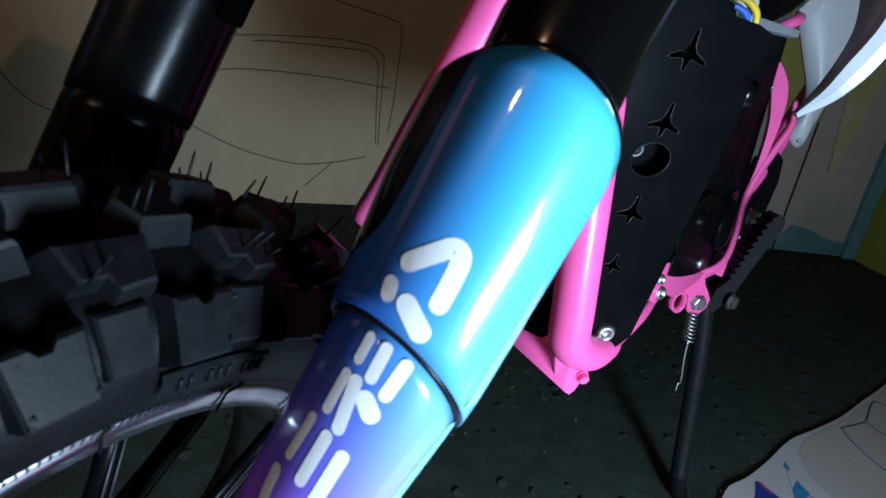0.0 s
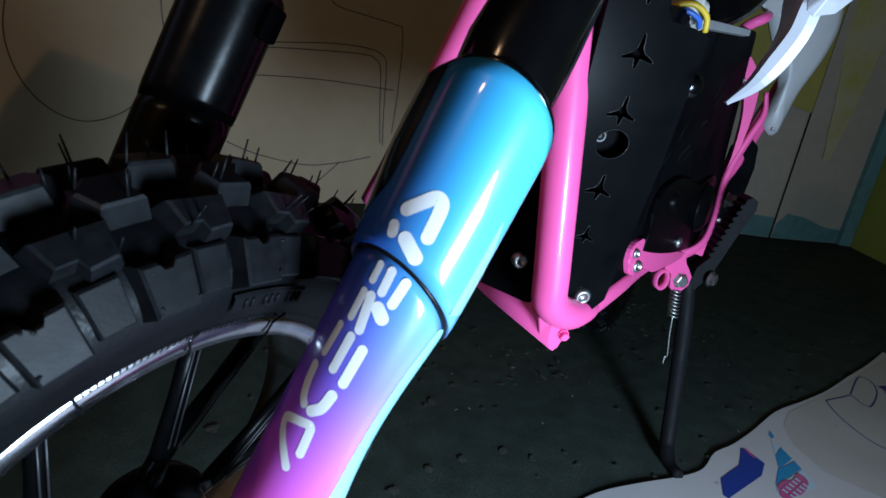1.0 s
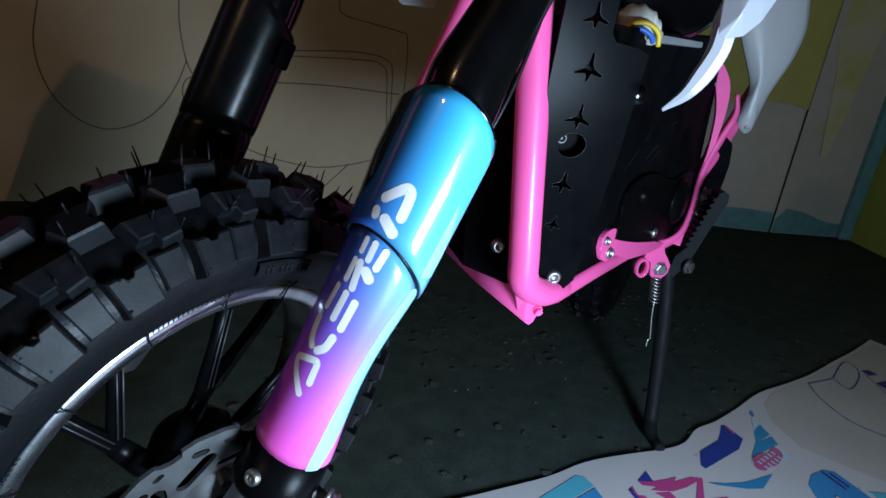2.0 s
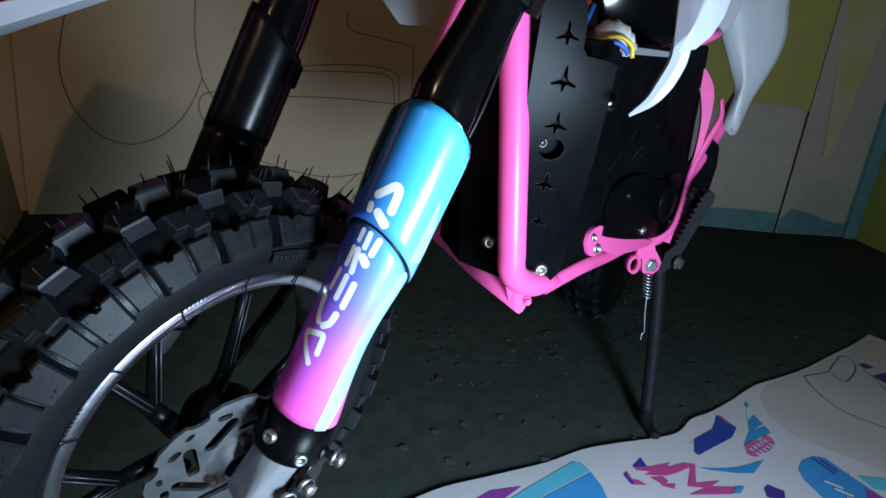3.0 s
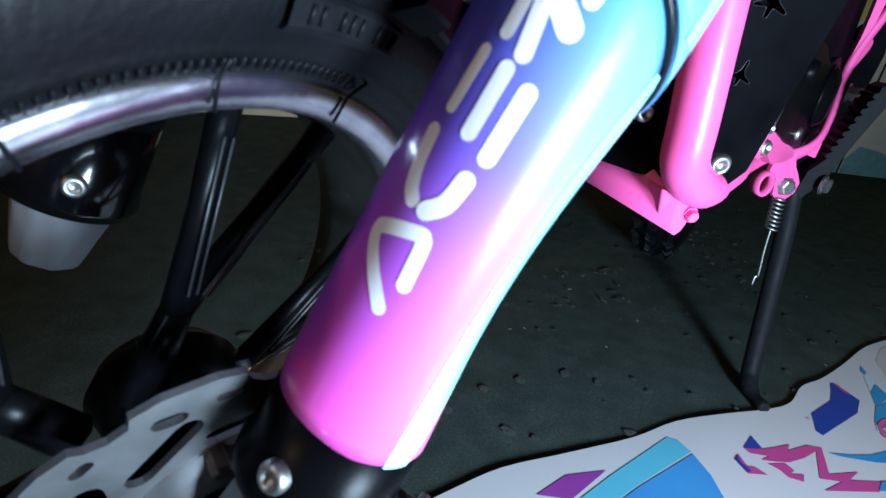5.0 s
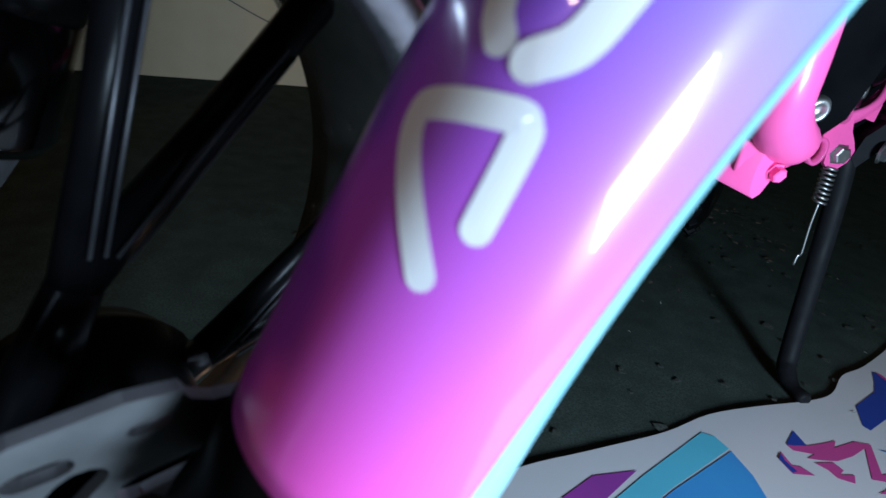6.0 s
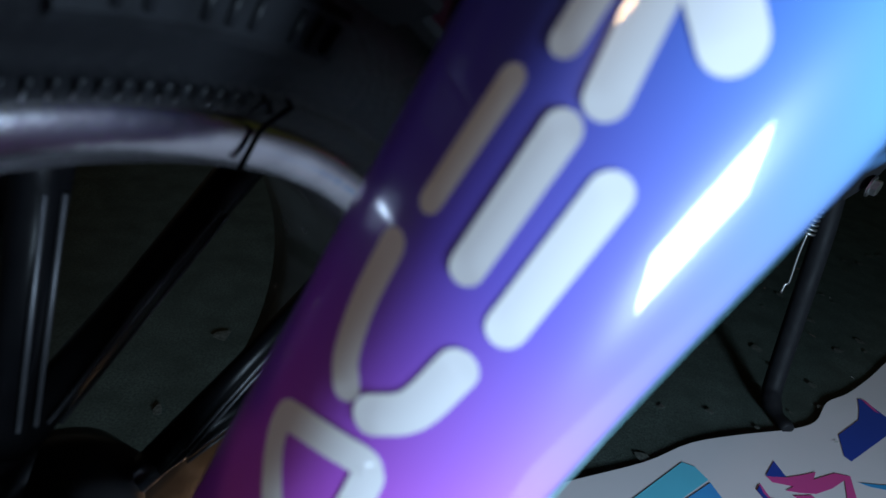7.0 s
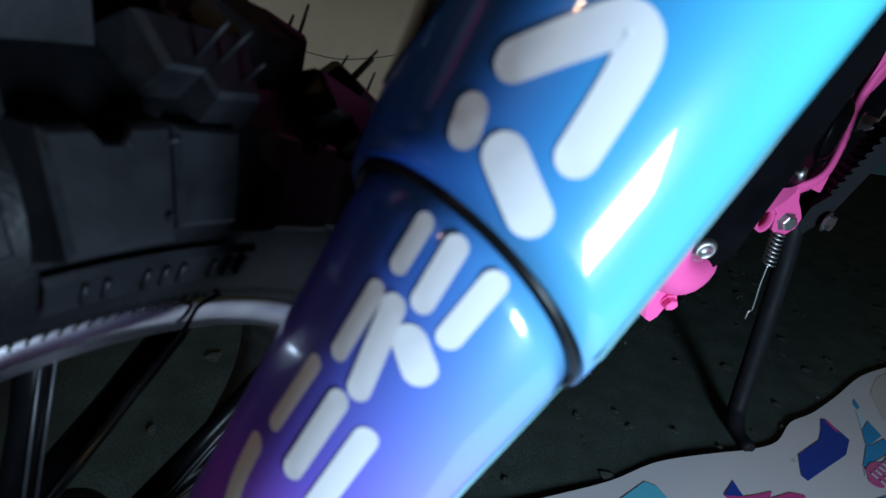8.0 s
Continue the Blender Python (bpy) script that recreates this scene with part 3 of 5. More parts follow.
for h, ang in ((0.001, -118), (-0.006, -62)):
    n = (fork_point(FM, 1, ang, 0) - fork_point(FM, 0, ang, 0)).normalized()
    bolt(leg, "bolt", fork_point(FM, 0.0275, ang, h + 0.004), n, 0.0052, 0.003, label="bright domed bolt")
for s, ang, out in ((0.0, -12, 0.034), (-0.022, -38, 0.030), (-0.036, -52, 0.027)):
    q = fork_point(FM, out - 0.012, ang, s)
    d = (fork_point(FM, 1, ang, s) - fork_point(FM, 0, ang, s)).normalized()
    m = Matrix.Translation(q) @ frame_of(d)
    bm = bm_lathe([(0.0, 0), (0.0035, 0.0), (0.0035, 0.012), (0.0062, 0.012), (0.0066, 0.0135), (0.0062, 0.015), (0.0045, 0.015), (0.0045, 0.016)], m, 16)
    bm_lathe([(0.0045, 0.016), (0.0058, 0.016), (0.0058, 0.020), (0.003, 0.0215), (0.0, 0.0205)], m, 6, bm)
    part("caliper_bolt", bm, ZINC, leg, "zinc bolt with washer")
part("mount_ear", bm_hull([FM @ Vector(p) for p in ((0.018, -0.012, 0.004), (0.03, -0.006, 0.003), (0.031, -0.003, -0.03), (0.014, -0.026, -0.04), (0.022, -0.02, -0.012), (0.018, 0.01, -0.03), (0.02, 0.006, 0.004))], 0.0015), BLACK_SATIN, leg, "black caliper mount")
tie = part("cable_tie", bm_lathe([(0.0186, 0.338), (0.0204, 0.338), (0.0204, 0.343), (0.0186, 0.343)], FM, 40), BLACK_SATIN, leg, "black cable tie")
part("tie_head", bm_hull([fork_point(FM, r, a, s) for r in (0.019, 0.029) for a in (-20, 2) for s in (0.336, 0.346)], 0.001), BLACK_SATIN, leg)
part("brake_hose", bm_sweep(smooth_line([fork_point(FM, 0.0205, 70, 0.56), fork_point(FM, 0.0205, 60, 0.42), fork_point(FM, 0.0205, 40, 0.34), fork_point(FM, 0.0275, 36, 0.27), fork_point(FM, 0.0295, 50, 0.20), fork_point(FM, 0.0285, 52, 0.12), fork_point(FM, 0.028, 50, 0.03)], 6), 0.0014, 8), BLACK_SATIN, leg, "thin black brake hose")

rleg = part("fork_leg", bm_sweep([RM @ Vector((0, 0, s)) for s in (-0.02, 0.1, 0.25, 0.262, 0.275, 0.32, 0.60)], [0.0185, 0.0185, 0.0225, 0.0225, 0.0215, 0.0195, 0.0192], 40), BLACK_GLOSS, bike, "glossy black fork tube")
part("guard", bm_guard(RM, 0.0268, wave(0.160, 0.004, -0.004), wave(0.252, -0.012, -0.006)), BLACK_GUARD, rleg, "plain black fork guard")
part("guard_lower", bm_guard(RM, 0.0262, wave(0.03, 0, 0), wave(0.163, 0.004, -0.004)), BLACK_GUARD, rleg)
part("guard_tab", bm_hull([fork_point(RM, r, a, s) for r in (0.024, 0.033) for a in (-34, -8) for s in (0.216, 0.236)], 0.002), BLACK_PLASTIC, rleg)
part("clamp", bm_lathe([(0.0, -0.012), (0.0272, -0.012), (0.029, -0.007), (0.0275, 0.002), (0.0262, 0.032), (0.02, 0.034)], RM, 48), BLACK_GLOSS, rleg, "black clamp collar")
rcast = [RM @ Vector((0.022 * math.cos(t), 0.022 * math.sin(t), -0.012)) for t in (6.283 * k / 12 for k in range(12))] + [RM @ Vector((0.015 * math.cos(t), 0.015 * math.sin(t), -0.045)) for t in (6.283 * k / 8 for k in range(8))]
part("leg_casting", bm_hull(rcast, 0.002), CAST, rleg, "grey cast leg end")
bolt(rleg, "bolt", fork_point(RM, 0.0275, -60, 0.004), (fork_point(RM, 1, -60, 0) - fork_point(RM, 0, -60, 0)), 0.005, 0.003)

# front wheel
WM = Matrix.Translation(WC) @ frame_of(WN)
hub = part("front_hub", bm_lathe([(0, -0.02), (0.024, -0.02), (0.028, -0.026), (0.027, -0.05), (0.03, -0.062), (0.024, -0.072), (0, -0.072)], AXLE, 40), BLACK_CAST, bike, "black cast wheel hub")
part("hub_flange", bm_lathe([(0.0, -0.006), (0.0135, -0.006), (0.0142, -0.003), (0.0160, -0.0035), (0.0178, -0.008), (0.0245, -0.0122), (0.0245, -0.0156), (0.0, -0.0156)], AXLE, 48), STEEL, hub, "bright hub flange")
part("axle_seal", bm_lathe([(0.0, -0.0045), (0.0133, -0.0045), (0.0128, -0.003), (0.0085, -0.002), (0.0, -0.002)], AXLE, 36), BLACK_SATIN, hub, "black axle seal")
part("axle", bm_lathe([(0.0, 0.014), (0.0060, 0.014), (0.0068, 0.013), (0.0068, -0.006), (0.0, -0.006)], AXLE, 28), ZINC, hub, "bright axle end")


def bm_cut_plate(outer, holes, place, thick):
    """A flat plate with holes cut through it."""
    bm = bmesh.new()
    edges = []
    for loop in [outer] + holes:
        vs = [bm.verts.new(place @ Vector((x, y, 0))) for x, y in loop]
        edges += [bm.edges.new((vs[i], vs[(i + 1) % len(vs)])) for i in range(len(vs))]
    bmesh.ops.triangle_fill(bm, edges=edges, use_beauty=True)
    bmesh.ops.recalc_face_normals(bm, faces=bm.faces)
    got = bmesh.ops.extrude_face_region(bm, geom=bm.faces[:])
    z = place.to_3x3() @ Vector((0, 0, 1))
    bmesh.ops.translate(bm, vec=z * thick, verts=[v for v in got["geom"] if isinstance(v, bmesh.types.BMVert)])
    bmesh.ops.recalc_face_normals(bm, faces=bm.faces)
    return bm


def polar(loop):
    return [(r * math.cos(radians(a)), r * math.sin(radians(a))) for r, a in loop]


def slot(r0, a0, r1, a1, half):
    """A rounded slot between two polar points."""
    p, q = Vector(polar([(r0, a0)])[0]), Vector(polar([(r1, a1)])[0])
    d = (q - p).normalized()
    o = Vector((-d.y, d.x))
    out = [q + half * (math.cos(t) * o * -1 + math.sin(t) * d) for t in (math.pi * k / 5 for k in range(6))]
    out += [p + half * (math.cos(t) * o - math.sin(t) * d) for t in (math.pi * k / 5 for k in range(6))]
    return [(v.x, v.y) for v in out]


outer_loop, disc_holes = [], []
for k in range(8):
    a = 45 * k + 37
    outer_loop += polar([(0.0665, a), (0.0675, a + 8), (0.0675, a + 22), (0.0660, a + 30), (0.0615, a + 32), (0.0605, a + 38), (0.0630, a + 43)])
    disc_holes += [slot(0.0575, a + 2, 0.0570, a + 6, 0.0021), slot(0.0545, a + 20, 0.0555, a + 25, 0.0031), slot(0.0455, a + 18, 0.0335, a + 50, 0.0047)]
disc_holes.append(polar([(0.0215, 360 - 10 * k) for k in range(36)]))
part("brake_disc", bm_cut_plate(outer_loop, disc_holes, AXLE @ Matrix.Translation((0, 0, -0.0155)), 0.0028), STEEL, hub, "slotted steel brake disc")
RUSTY = shader("rusty_steel", (0.16, 0.12, 0.10), 0.45, metal=0.8, grain=0.7, scale=160, second=(0.08, 0.035, 0.02))
for k in range(3):
    a = radians(87 + 120 * k)
    bolt(hub, "disc_bolt", AXLE @ Vector((0.0238 * math.cos(a), 0.0238 * math.sin(a), -0.0125)), AN, 0.0036, 0.008, RUSTY, "rusty disc bolt", True)


rim = part("front_rim", bm_lathe([(0.1184, 0.0), (0.1268, 0.001), (0.1295, -0.001), (0.1295, -0.008), (0.121, -0.014), (0.118, -0.03), (0.121, -0.05), (0.1295, -0.056), (0.1295, -0.063), (0.1268, -0.065), (0.1184, -0.064), (0.115, -0.05), (0.1145, -0.012), (0.1184, 0.0)], WM, 144), ALLOY, bike, "polished alloy rim")
# Paler metal for thin lines that paint gloss highlights onto the black spokes.
SPOKE_GLINT = shader("painted_spoke_glint", (0.05, 0.05, 0.055), 0.45, metal=0.6, grain=0.5, scale=90, second=(0.012, 0.012, 0.013))
hub_off = frame_of(WN).to_3x3().inverted() @ (DISC - WC)
for k in range(6):
    mid = radians(127 - 60 * k)
    joint = Vector((hub_off.x * 0.9 + 0.056 * math.cos(mid), hub_off.y * 0.9 + 0.056 * math.sin(mid), -0.020))
    root = Vector((hub_off.x + 0.022 * math.cos(mid), hub_off.y + 0.022 * math.sin(mid), -0.018))
    part("spoke", bm_sweep([WM @ root, WM @ root.lerp(joint, 0.6), WM @ joint], [0.0085, 0.0075, 0.0065], 8, 0.8, WN), BLACK_CAST, rim, "black cast spoke")
    for e in (-12, 12):
        end = Vector((0.118 * math.cos(mid + radians(e)), 0.118 * math.sin(mid + radians(e)), -0.024))
        spoke = part("spoke", bm_sweep([WM @ joint, WM @ joint.lerp(end, 0.5), WM @ end], [0.0062, 0.0048, 0.0058], 8, 0.8, WN), BLACK_CAST, rim, "black cast spoke")
        edge = bmesh.new()
        for o in (-0.0022, 0.0012):
            dirn = (end - joint).normalized()
            side = Vector((-dirn.y, dirn.x, 0)) * o
            bm_sweep([WM @ (joint.lerp(end, 0.12) + side + Vector((0, 0, 0.0055))), WM @ (joint.lerp(end, 0.8) + side + Vector((0, 0, 0.0042)))], 0.0006, 5, bm=edge)
        part("spoke_glint", edge, SPOKE_GLINT, rim, "painted highlight lines along the spoke")

TR, TH, TC, TL = 0.1525, 0.034, -0.028, 0.038
section = [(TR + TH * math.cos(p), TC + TL * math.sin(p)) for p in (radians(122 - 244 * k / 24) for k in range(25))]
section = [(0.1275, -0.001), (0.1315, 0.0035), (0.1335, 0.003), (0.1345, 0.006), (0.1365, 0.0062)] + section[1:-1] + [(0.1335, -0.066), (0.1275, -0.063)]
tyre = part("front_tyre", bm_lathe(section, WM, 160), RUBBER, bike, "black knobbly off-road tyre")


def knob_mesh(name, outline, high, taper):
    bm = bmesh.new()
    low = [bm.verts.new((x, y, -0.004)) for x, y in outline]
    mid = [bm.verts.new((x * taper, y * taper, high - 0.0014)) for x, y in outline]
    top = [bm.verts.new((x * taper * 0.89, y * taper * 0.89, high)) for x, y in outline]
    n = len(outline)
    for a, b, kind in ((low, mid, 0), (mid, top, 1)):
        for i in range(n):
            bm.faces.new((a[i], a[(i + 1) % n], b[(i + 1) % n], b[i])).material_index = kind
    bm.faces.new(top)
    bmesh.ops.recalc_face_normals(bm, faces=bm.faces)
    me = bpy.data.meshes.new(name)
    bm.to_mesh(me)
    bm.free()
    me.materials.append(RUBBER_EDGE)
    me.materials.append(RUBBER_RIM)
    return me


KNOBS = {
    "side": knob_mesh("side_knob", [(-0.0115, -0.0115), (-0.004, -0.0115), (-0.002, -0.0085), (0.002, -0.0085), (0.004, -0.0115), (0.0115, -0.0115), (0.010, 0.012), (-0.010, 0.012)], 0.0088, 0.86),
    "mid": knob_mesh("mid_knob", [(-0.015, -0.009), (0.015, -0.010), (0.012, 0.004), (0.003, 0.004), (0.001, 0.010), (-0.012, 0.009)], 0.0090, 0.80),
    "bridge": knob_mesh("bridge_knob", [(-0.0078, -0.0105), (0.0078, -0.0105), (0.0068, 0.010), (-0.0068, 0.010)], 0.0030, 0.92),
    "crown": knob_mesh("crown_knob", [(-0.014, -0.010), (0.008, -0.011), (0.015, -0.002), (0.010, 0.010), (-0.010, 0.010), (-0.007, 0.0)], 0.0095, 0.82),
}


def tread_place(wheel, angle, phi):
    a, p = radians(angle), radians(phi)
    r, h = TR + TH * math.cos(p), TC + TL * math.sin(p)
    n = Vector((math.cos(p) / TH, 0, math.sin(p) / TL)).normalized()
    t = Vector((-math.sin(a), math.cos(a), 0))
    rad = Vector((math.cos(a), math.sin(a), 0))
    nn = (rad * n.x + Vector((0, 0, 1)) * n.z).normalized()
    side = nn.cross(t)
    return wheel @ Matrix.Translation((r * rad.x, r * rad.y, h)) @ Matrix((t, side, nn)).transposed().to_4x4()


STEPS = 26
nibs = bmesh.new()
rng = random.Random(11)
tyre_home = Matrix.Translation(-Vector(bike.location))
for k in range(STEPS):
    a = 360 / STEPS * k
    for phi, kind, shift, flip in ((66, "side", 0.0, 0), (66, "bridge", 0.5, 0), (36, "mid", 0.5, 0), (12, "crown", 0.05, 0), (-13, "crown", 0.55, 180), (-43, "mid", 0.0, 180), (-76, "side", 0.5, 180)):
        pl = tread_place(WM, a + shift * 360 / STEPS, phi)
        ob = new("tread_knob", KNOBS[kind])
        ob.parent = tyre
        ob.matrix_basis = tyre_home @ pl @ Matrix.Rotation(radians(flip), 4, "Z")
        if abs(phi) < 50:
            for c in range(rng.choice((2, 2, 3))):
                base = pl @ Vector((rng.uniform(-0.011, 0.011), rng.uniform(-0.008, 0.008), 0.007))
                tip = base + (pl.to_3x3() @ Vector((rng.uniform(-0.1, 0.1), rng.uniform(-0.1, 0.1), 1))).normalized() * rng.uniform(0.007, 0.014)
                bm_sweep([base, base.lerp(tip, 0.5), tip], [0.0006, 0.00055, 0.0004], 5, bm=nibs)
        elif phi > 0 and kind == "side":
            for c in range(4):
                base = pl @ Vector((rng.uniform(-0.009, 0.009), rng.choice((-0.0075, 0.0065)) + rng.uniform(-0.001, 0.001), 0.0078))
                tip = base + pl.to_3x3() @ Vector((rng.uniform(-1, 1), rng.uniform(-1, 1), 0.4)).normalized() * rng.uniform(0.001, 0.003)
                bm_sweep([base, tip], 0.0008, 5, bm=nibs)
part("rubber_nib", nibs, RUBBER_EDGE, tyre, "fine rubber moulding hairs")["kind"] = "stuff"
ribs = bmesh.new()
for k in range(300):
    a = 2 * math.pi * k / 300
    if k % 60 < 34:
        bm_sweep([WM @ Vector((r * math.cos(a), r * math.sin(a), h)) for r, h in ((0.1305, 0.0040), (0.1345, 0.0062))], 0.00038, 4, bm=ribs)
for k in range(17):
    a = 2 * math.pi * k / 17 + 0.1
    bm_sweep([WM @ Vector((r * math.cos(a + d), r * math.sin(a + d), h)) for r, d, h in ((0.1186, 0.0, 0.0012), (0.1270, 0.002, 0.0020), (0.1300, 0.003, 0.0036), (0.1345, 0.004, 0.0066))], 0.0006, 5, bm=ribs)
part("bead_rib", ribs, RUBBER_EDGE, tyre, "fine ribs round the bead")["kind"] = "stuff"
plate_bm = bmesh.new()
grid = []
for r, h in ((0.1425, 0.0102), (0.1445, 0.0118), (0.1515, 0.0128), (0.1530, 0.0118)):
    grid.append([plate_bm.verts.new(WM @ Vector((r * math.cos(a), r * math.sin(a), h))) for a in (radians(70.5 + 16 * k / 10) for k in range(11))])
for p, q in zip(grid, grid[1:]):
    for k in range(10):
        plate_bm.faces.new((p[k], q[k], q[k + 1], p[k + 1]))
bmesh.ops.recalc_face_normals(plate_bm, faces=plate_bm.faces)
part("moulded_plate", plate_bm, RUBBER_EDGE, tyre, "raised moulded marking plate")
for k in (0, 1, 2, 4, 5, 6, 8, 9):
    a = radians(71.6 + 1.4 * k)
    part("moulded_bar", bm_sweep([WM @ Vector((r * math.cos(a), r * math.sin(a), h)) for r, h in ((0.1455, 0.0124), (0.1505, 0.0132))], 0.0006, 5), RUBBER_EDGE, tyre)

# frame
part("down_tube", bm_sweep(smooth_line([(0.004, 0.54, 0.70), (0.022, 0.54, 0.563), (0.031, 0.54, 0.481), (0.040, 0.541, 0.397), (0.045, 0.545, 0.366), (0.065, 0.566, 0.348), (0.090, 0.600, 0.340), (0.103, 0.624, 0.333)], 8), [0.0148] * 43 + [0.0146, 0.0143, 0.014, 0.0136, 0.0131, 0.0126, 0.012, 0.0113, 0.0106, 0.0099, 0.0092, 0.0086, 0.008, 0.0074], 24), PINK, bike, "glossy pink steel tube")
cross = part("cross_bar", bm_sweep([(0.060, 0.560, 0.332), (0.009, 0.640, 0.337), (-0.056, 0.773, 0.342), (-0.11, 0.87, 0.344)], 0.0095, 12, 2.1, (0, 0, 1)), PINK, bike, "flat pink steel bar")
part("bracket", bm_hull([(0.040, 0.556, 0.345), (0.062, 0.556, 0.341), (0.046, 0.566, 0.323), (0.062, 0.570, 0.324), (0.036, 0.585, 0.343), (0.070, 0.58, 0.332)], 0.0015), PINK, bike, "welded pink bracket")
bolt(bike, "bolt", Vector((0.066, 0.562, 0.3285)), Vector((0.3, -0.9, -0.2)), 0.004, 0.004, PINK, hexed=True)
part("down_tube", bm_sweep(smooth_line([(0.013, 0.575, 0.75), (-0.028, 0.57, 0.629), (-0.046, 0.57, 0.579), (-0.0656, 0.57, 0.528), (-0.0802, 0.57, 0.493), (-0.0955, 0.573, 0.453), (-0.110, 0.576, 0.42)], 6), 0.0148, 18), PINK, bike, "glossy pink steel tube")
rail = part("side_rail", bm_sweep(smooth_line([(0.091, 0.602, 0.333), (0.152, 0.695, 0.332), (0.214, 0.816, 0.312), (0.275, 0.893, 0.316), (0.300, 0.905, 0.313), (0.330, 0.915, 0.331), (0.349, 0.94, 0.362), (0.3655, 0.976, 0.405), (0.3737, 0.985, 0.441), (0.3858, 0.985, 0.4829), (0.3984, 0.985, 0.5233), (0.3926, 0.985, 0.5548)], 6), [0.0108] * 12 + [0.0105] * 24 + [0.0112] * 6 + [0.0118, 0.012, 0.0125, 0.0128, 0.013, 0.013, 0.013, 0.013, 0.0128] + [0.0125] * 8 + [0.011, 0.010, 0.009, 0.008, 0.0075, 0.007, 0.007, 0.007], 14, 0.5, SIDE), PINK, bike, "curved pink frame rail")
part("rear_strut", bm_sweep(smooth_line([(0.350, 0.992, 0.385), (0.378, 1.0, 0.435), (0.41, 1.03, 0.48), (0.46, 1.08, 0.56), (0.50, 1.12, 0.62)], 5), 0.0125, 14), PINK, bike, "pink rear strut")
RIBBON = [(0.3394, 0.606), (0.3527, 0.598), (0.3686, 0.5779), (0.3769, 0.5536), (0.3785, 0.5153), (0.3756, 0.4755), (0.3728, 0.4207), (0.3630, 0.4195), (0.3662, 0.4555), (0.3662, 0.4950), (0.3630, 0.5259), (0.3545, 0.5565), (0.3450, 0.5800)]
part("rail_plate", bm_plate(curve2(RIBBON + RIBBON[:1], 3)[:-1], Matrix.Translation((0, 0.984, 0)) @ Matrix(((1, 0, 0), (0, 0, -1), (0, 1, 0))).to_4x4(), 0.008, 0.003), PINK, bike, "curved pink frame plate")
bolt(bike, "bolt", Vector((0.349, 0.974, 0.566)), Vector((0.3, -1, 0)), 0.004, 0.003, STEEL)
part("gusset", bm_hull([(0.318, 0.908, 0.318), (0.334, 0.906, 0.314), (0.340, 0.915, 0.335), (0.334, 0.925, 0.352), (0.322, 0.925, 0.33)], 0.002), PINK, bike, "pink frame gusset")
bolt(bike, "axle_nut", Vector((0.376, 0.968, 0.392)), Vector((0.8, -0.6, 0)), 0.0085, 0.012, ZINC, "bright hex nut", True)
BS = Matrix.Translation((0.098, 0.612, 0)) @ Matrix((Vector((0.568, 0.823, 0)), Vector((0, 0, 1)), Vector((0.823, -0.568, 0)))).transposed().to_4x4()
TAB = [(0.076, 0.368), (0.079, 0.381), (0.095, 0.388), (0.116, 0.386), (0.138, 0.374), (0.165, 0.364), (0.197, 0.352), (0.298, 0.333), (0.357, 0.316), (0.287, 0.318), (0.223, 0.325), (0.186, 0.330), (0.150, 0.342), (0.128, 0.349), (0.108, 0.345), (0.088, 0.352)]
part("mount_tab", bm_plate(curve2(TAB + TAB[:1], 3)[:-1], BS @ Matrix.Translation((0, 0, -0.002)), 0.008, 0.002), PINK, bike, "pink mounting tab")
for p, r in (((0.1525, 0.6796, 0.376), 0.0055), ((0.1627, 0.6945, 0.357), 0.0072), ((0.268, 0.857, 0.345), 0.0085), ((0.017, 0.566, 0.391), 0.007)):
    bolt(bike, "bolt", Vector(p), Vector((0.55, -0.83, 0)) if p[0] > 0.1 else Vector((0.25, -0.96, 0)), r, 0.004, label="bright button-head bolt")

# battery box
plan = [(-0.045, 0.72), (-0.015, 0.62), (0.030, 0.582), (0.050, 0.580), (0.084, 0.588), (0.098, 0.612), (0.225, 0.795), (0.352, 0.980), (0.366, 1.02), (0.30, 1.08), (0.10, 1.05), (-0.04, 0.85)]
box_bm = bm_plate(plan, Matrix.Translation((0, 0, 0.345)), 0.258, 0.005)
for v in box_bm.verts:
    if v.co.z > 0.5:
        v.co.z += 0.085 * max(0.0, v.co.y - 0.62)
    if v.co.y > 0.9:
        v.co.x += 0.05 * max(0.0, 0.58 - v.co.z)
    if v.co.y < 0.66:
        v.co.y -= 0.19 * (v.co.z - 0.36)
        v.co.x -= 0.05 * (v.co.z - 0.36)
battery = part("battery_box", box_bm, BLACK_PLASTIC, bike, "black moulded battery box with star vents")
BU, BV = Vector((0.975, 0.22, 0.0)), Vector((-0.05, -0.20, 1.0)).normalized()
BW = BU.cross(BV).normalized()
BV = BW.cross(BU)
BM = Matrix.Translation((0.066, 0.5505, 0.47)) @ Matrix((BU, BV, BW)).transposed().to_4x4()


def star(x, y, size, turn):
    """A vent: four short arms, the side ones drooping."""
    pts = []
    for k, long in ((-20, 1.0), (90, 1.0), (198, 0.95), (270, 0.75)):
        a = radians(turn - 90 + k)
        w = size * 0.15
        d, o = Vector((math.cos(a), math.sin(a))), Vector((-math.sin(a), math.cos(a)))
        for q in (d * size * 0.30 - o * w * 1.1, d * size * long * 0.92 - o * w * 0.6, d * size * long, d * size * long * 0.92 + o * w * 0.6, d * size * 0.30 + o * w * 1.1):
            pts.append((x + q.x, y + q.y))
    return pts


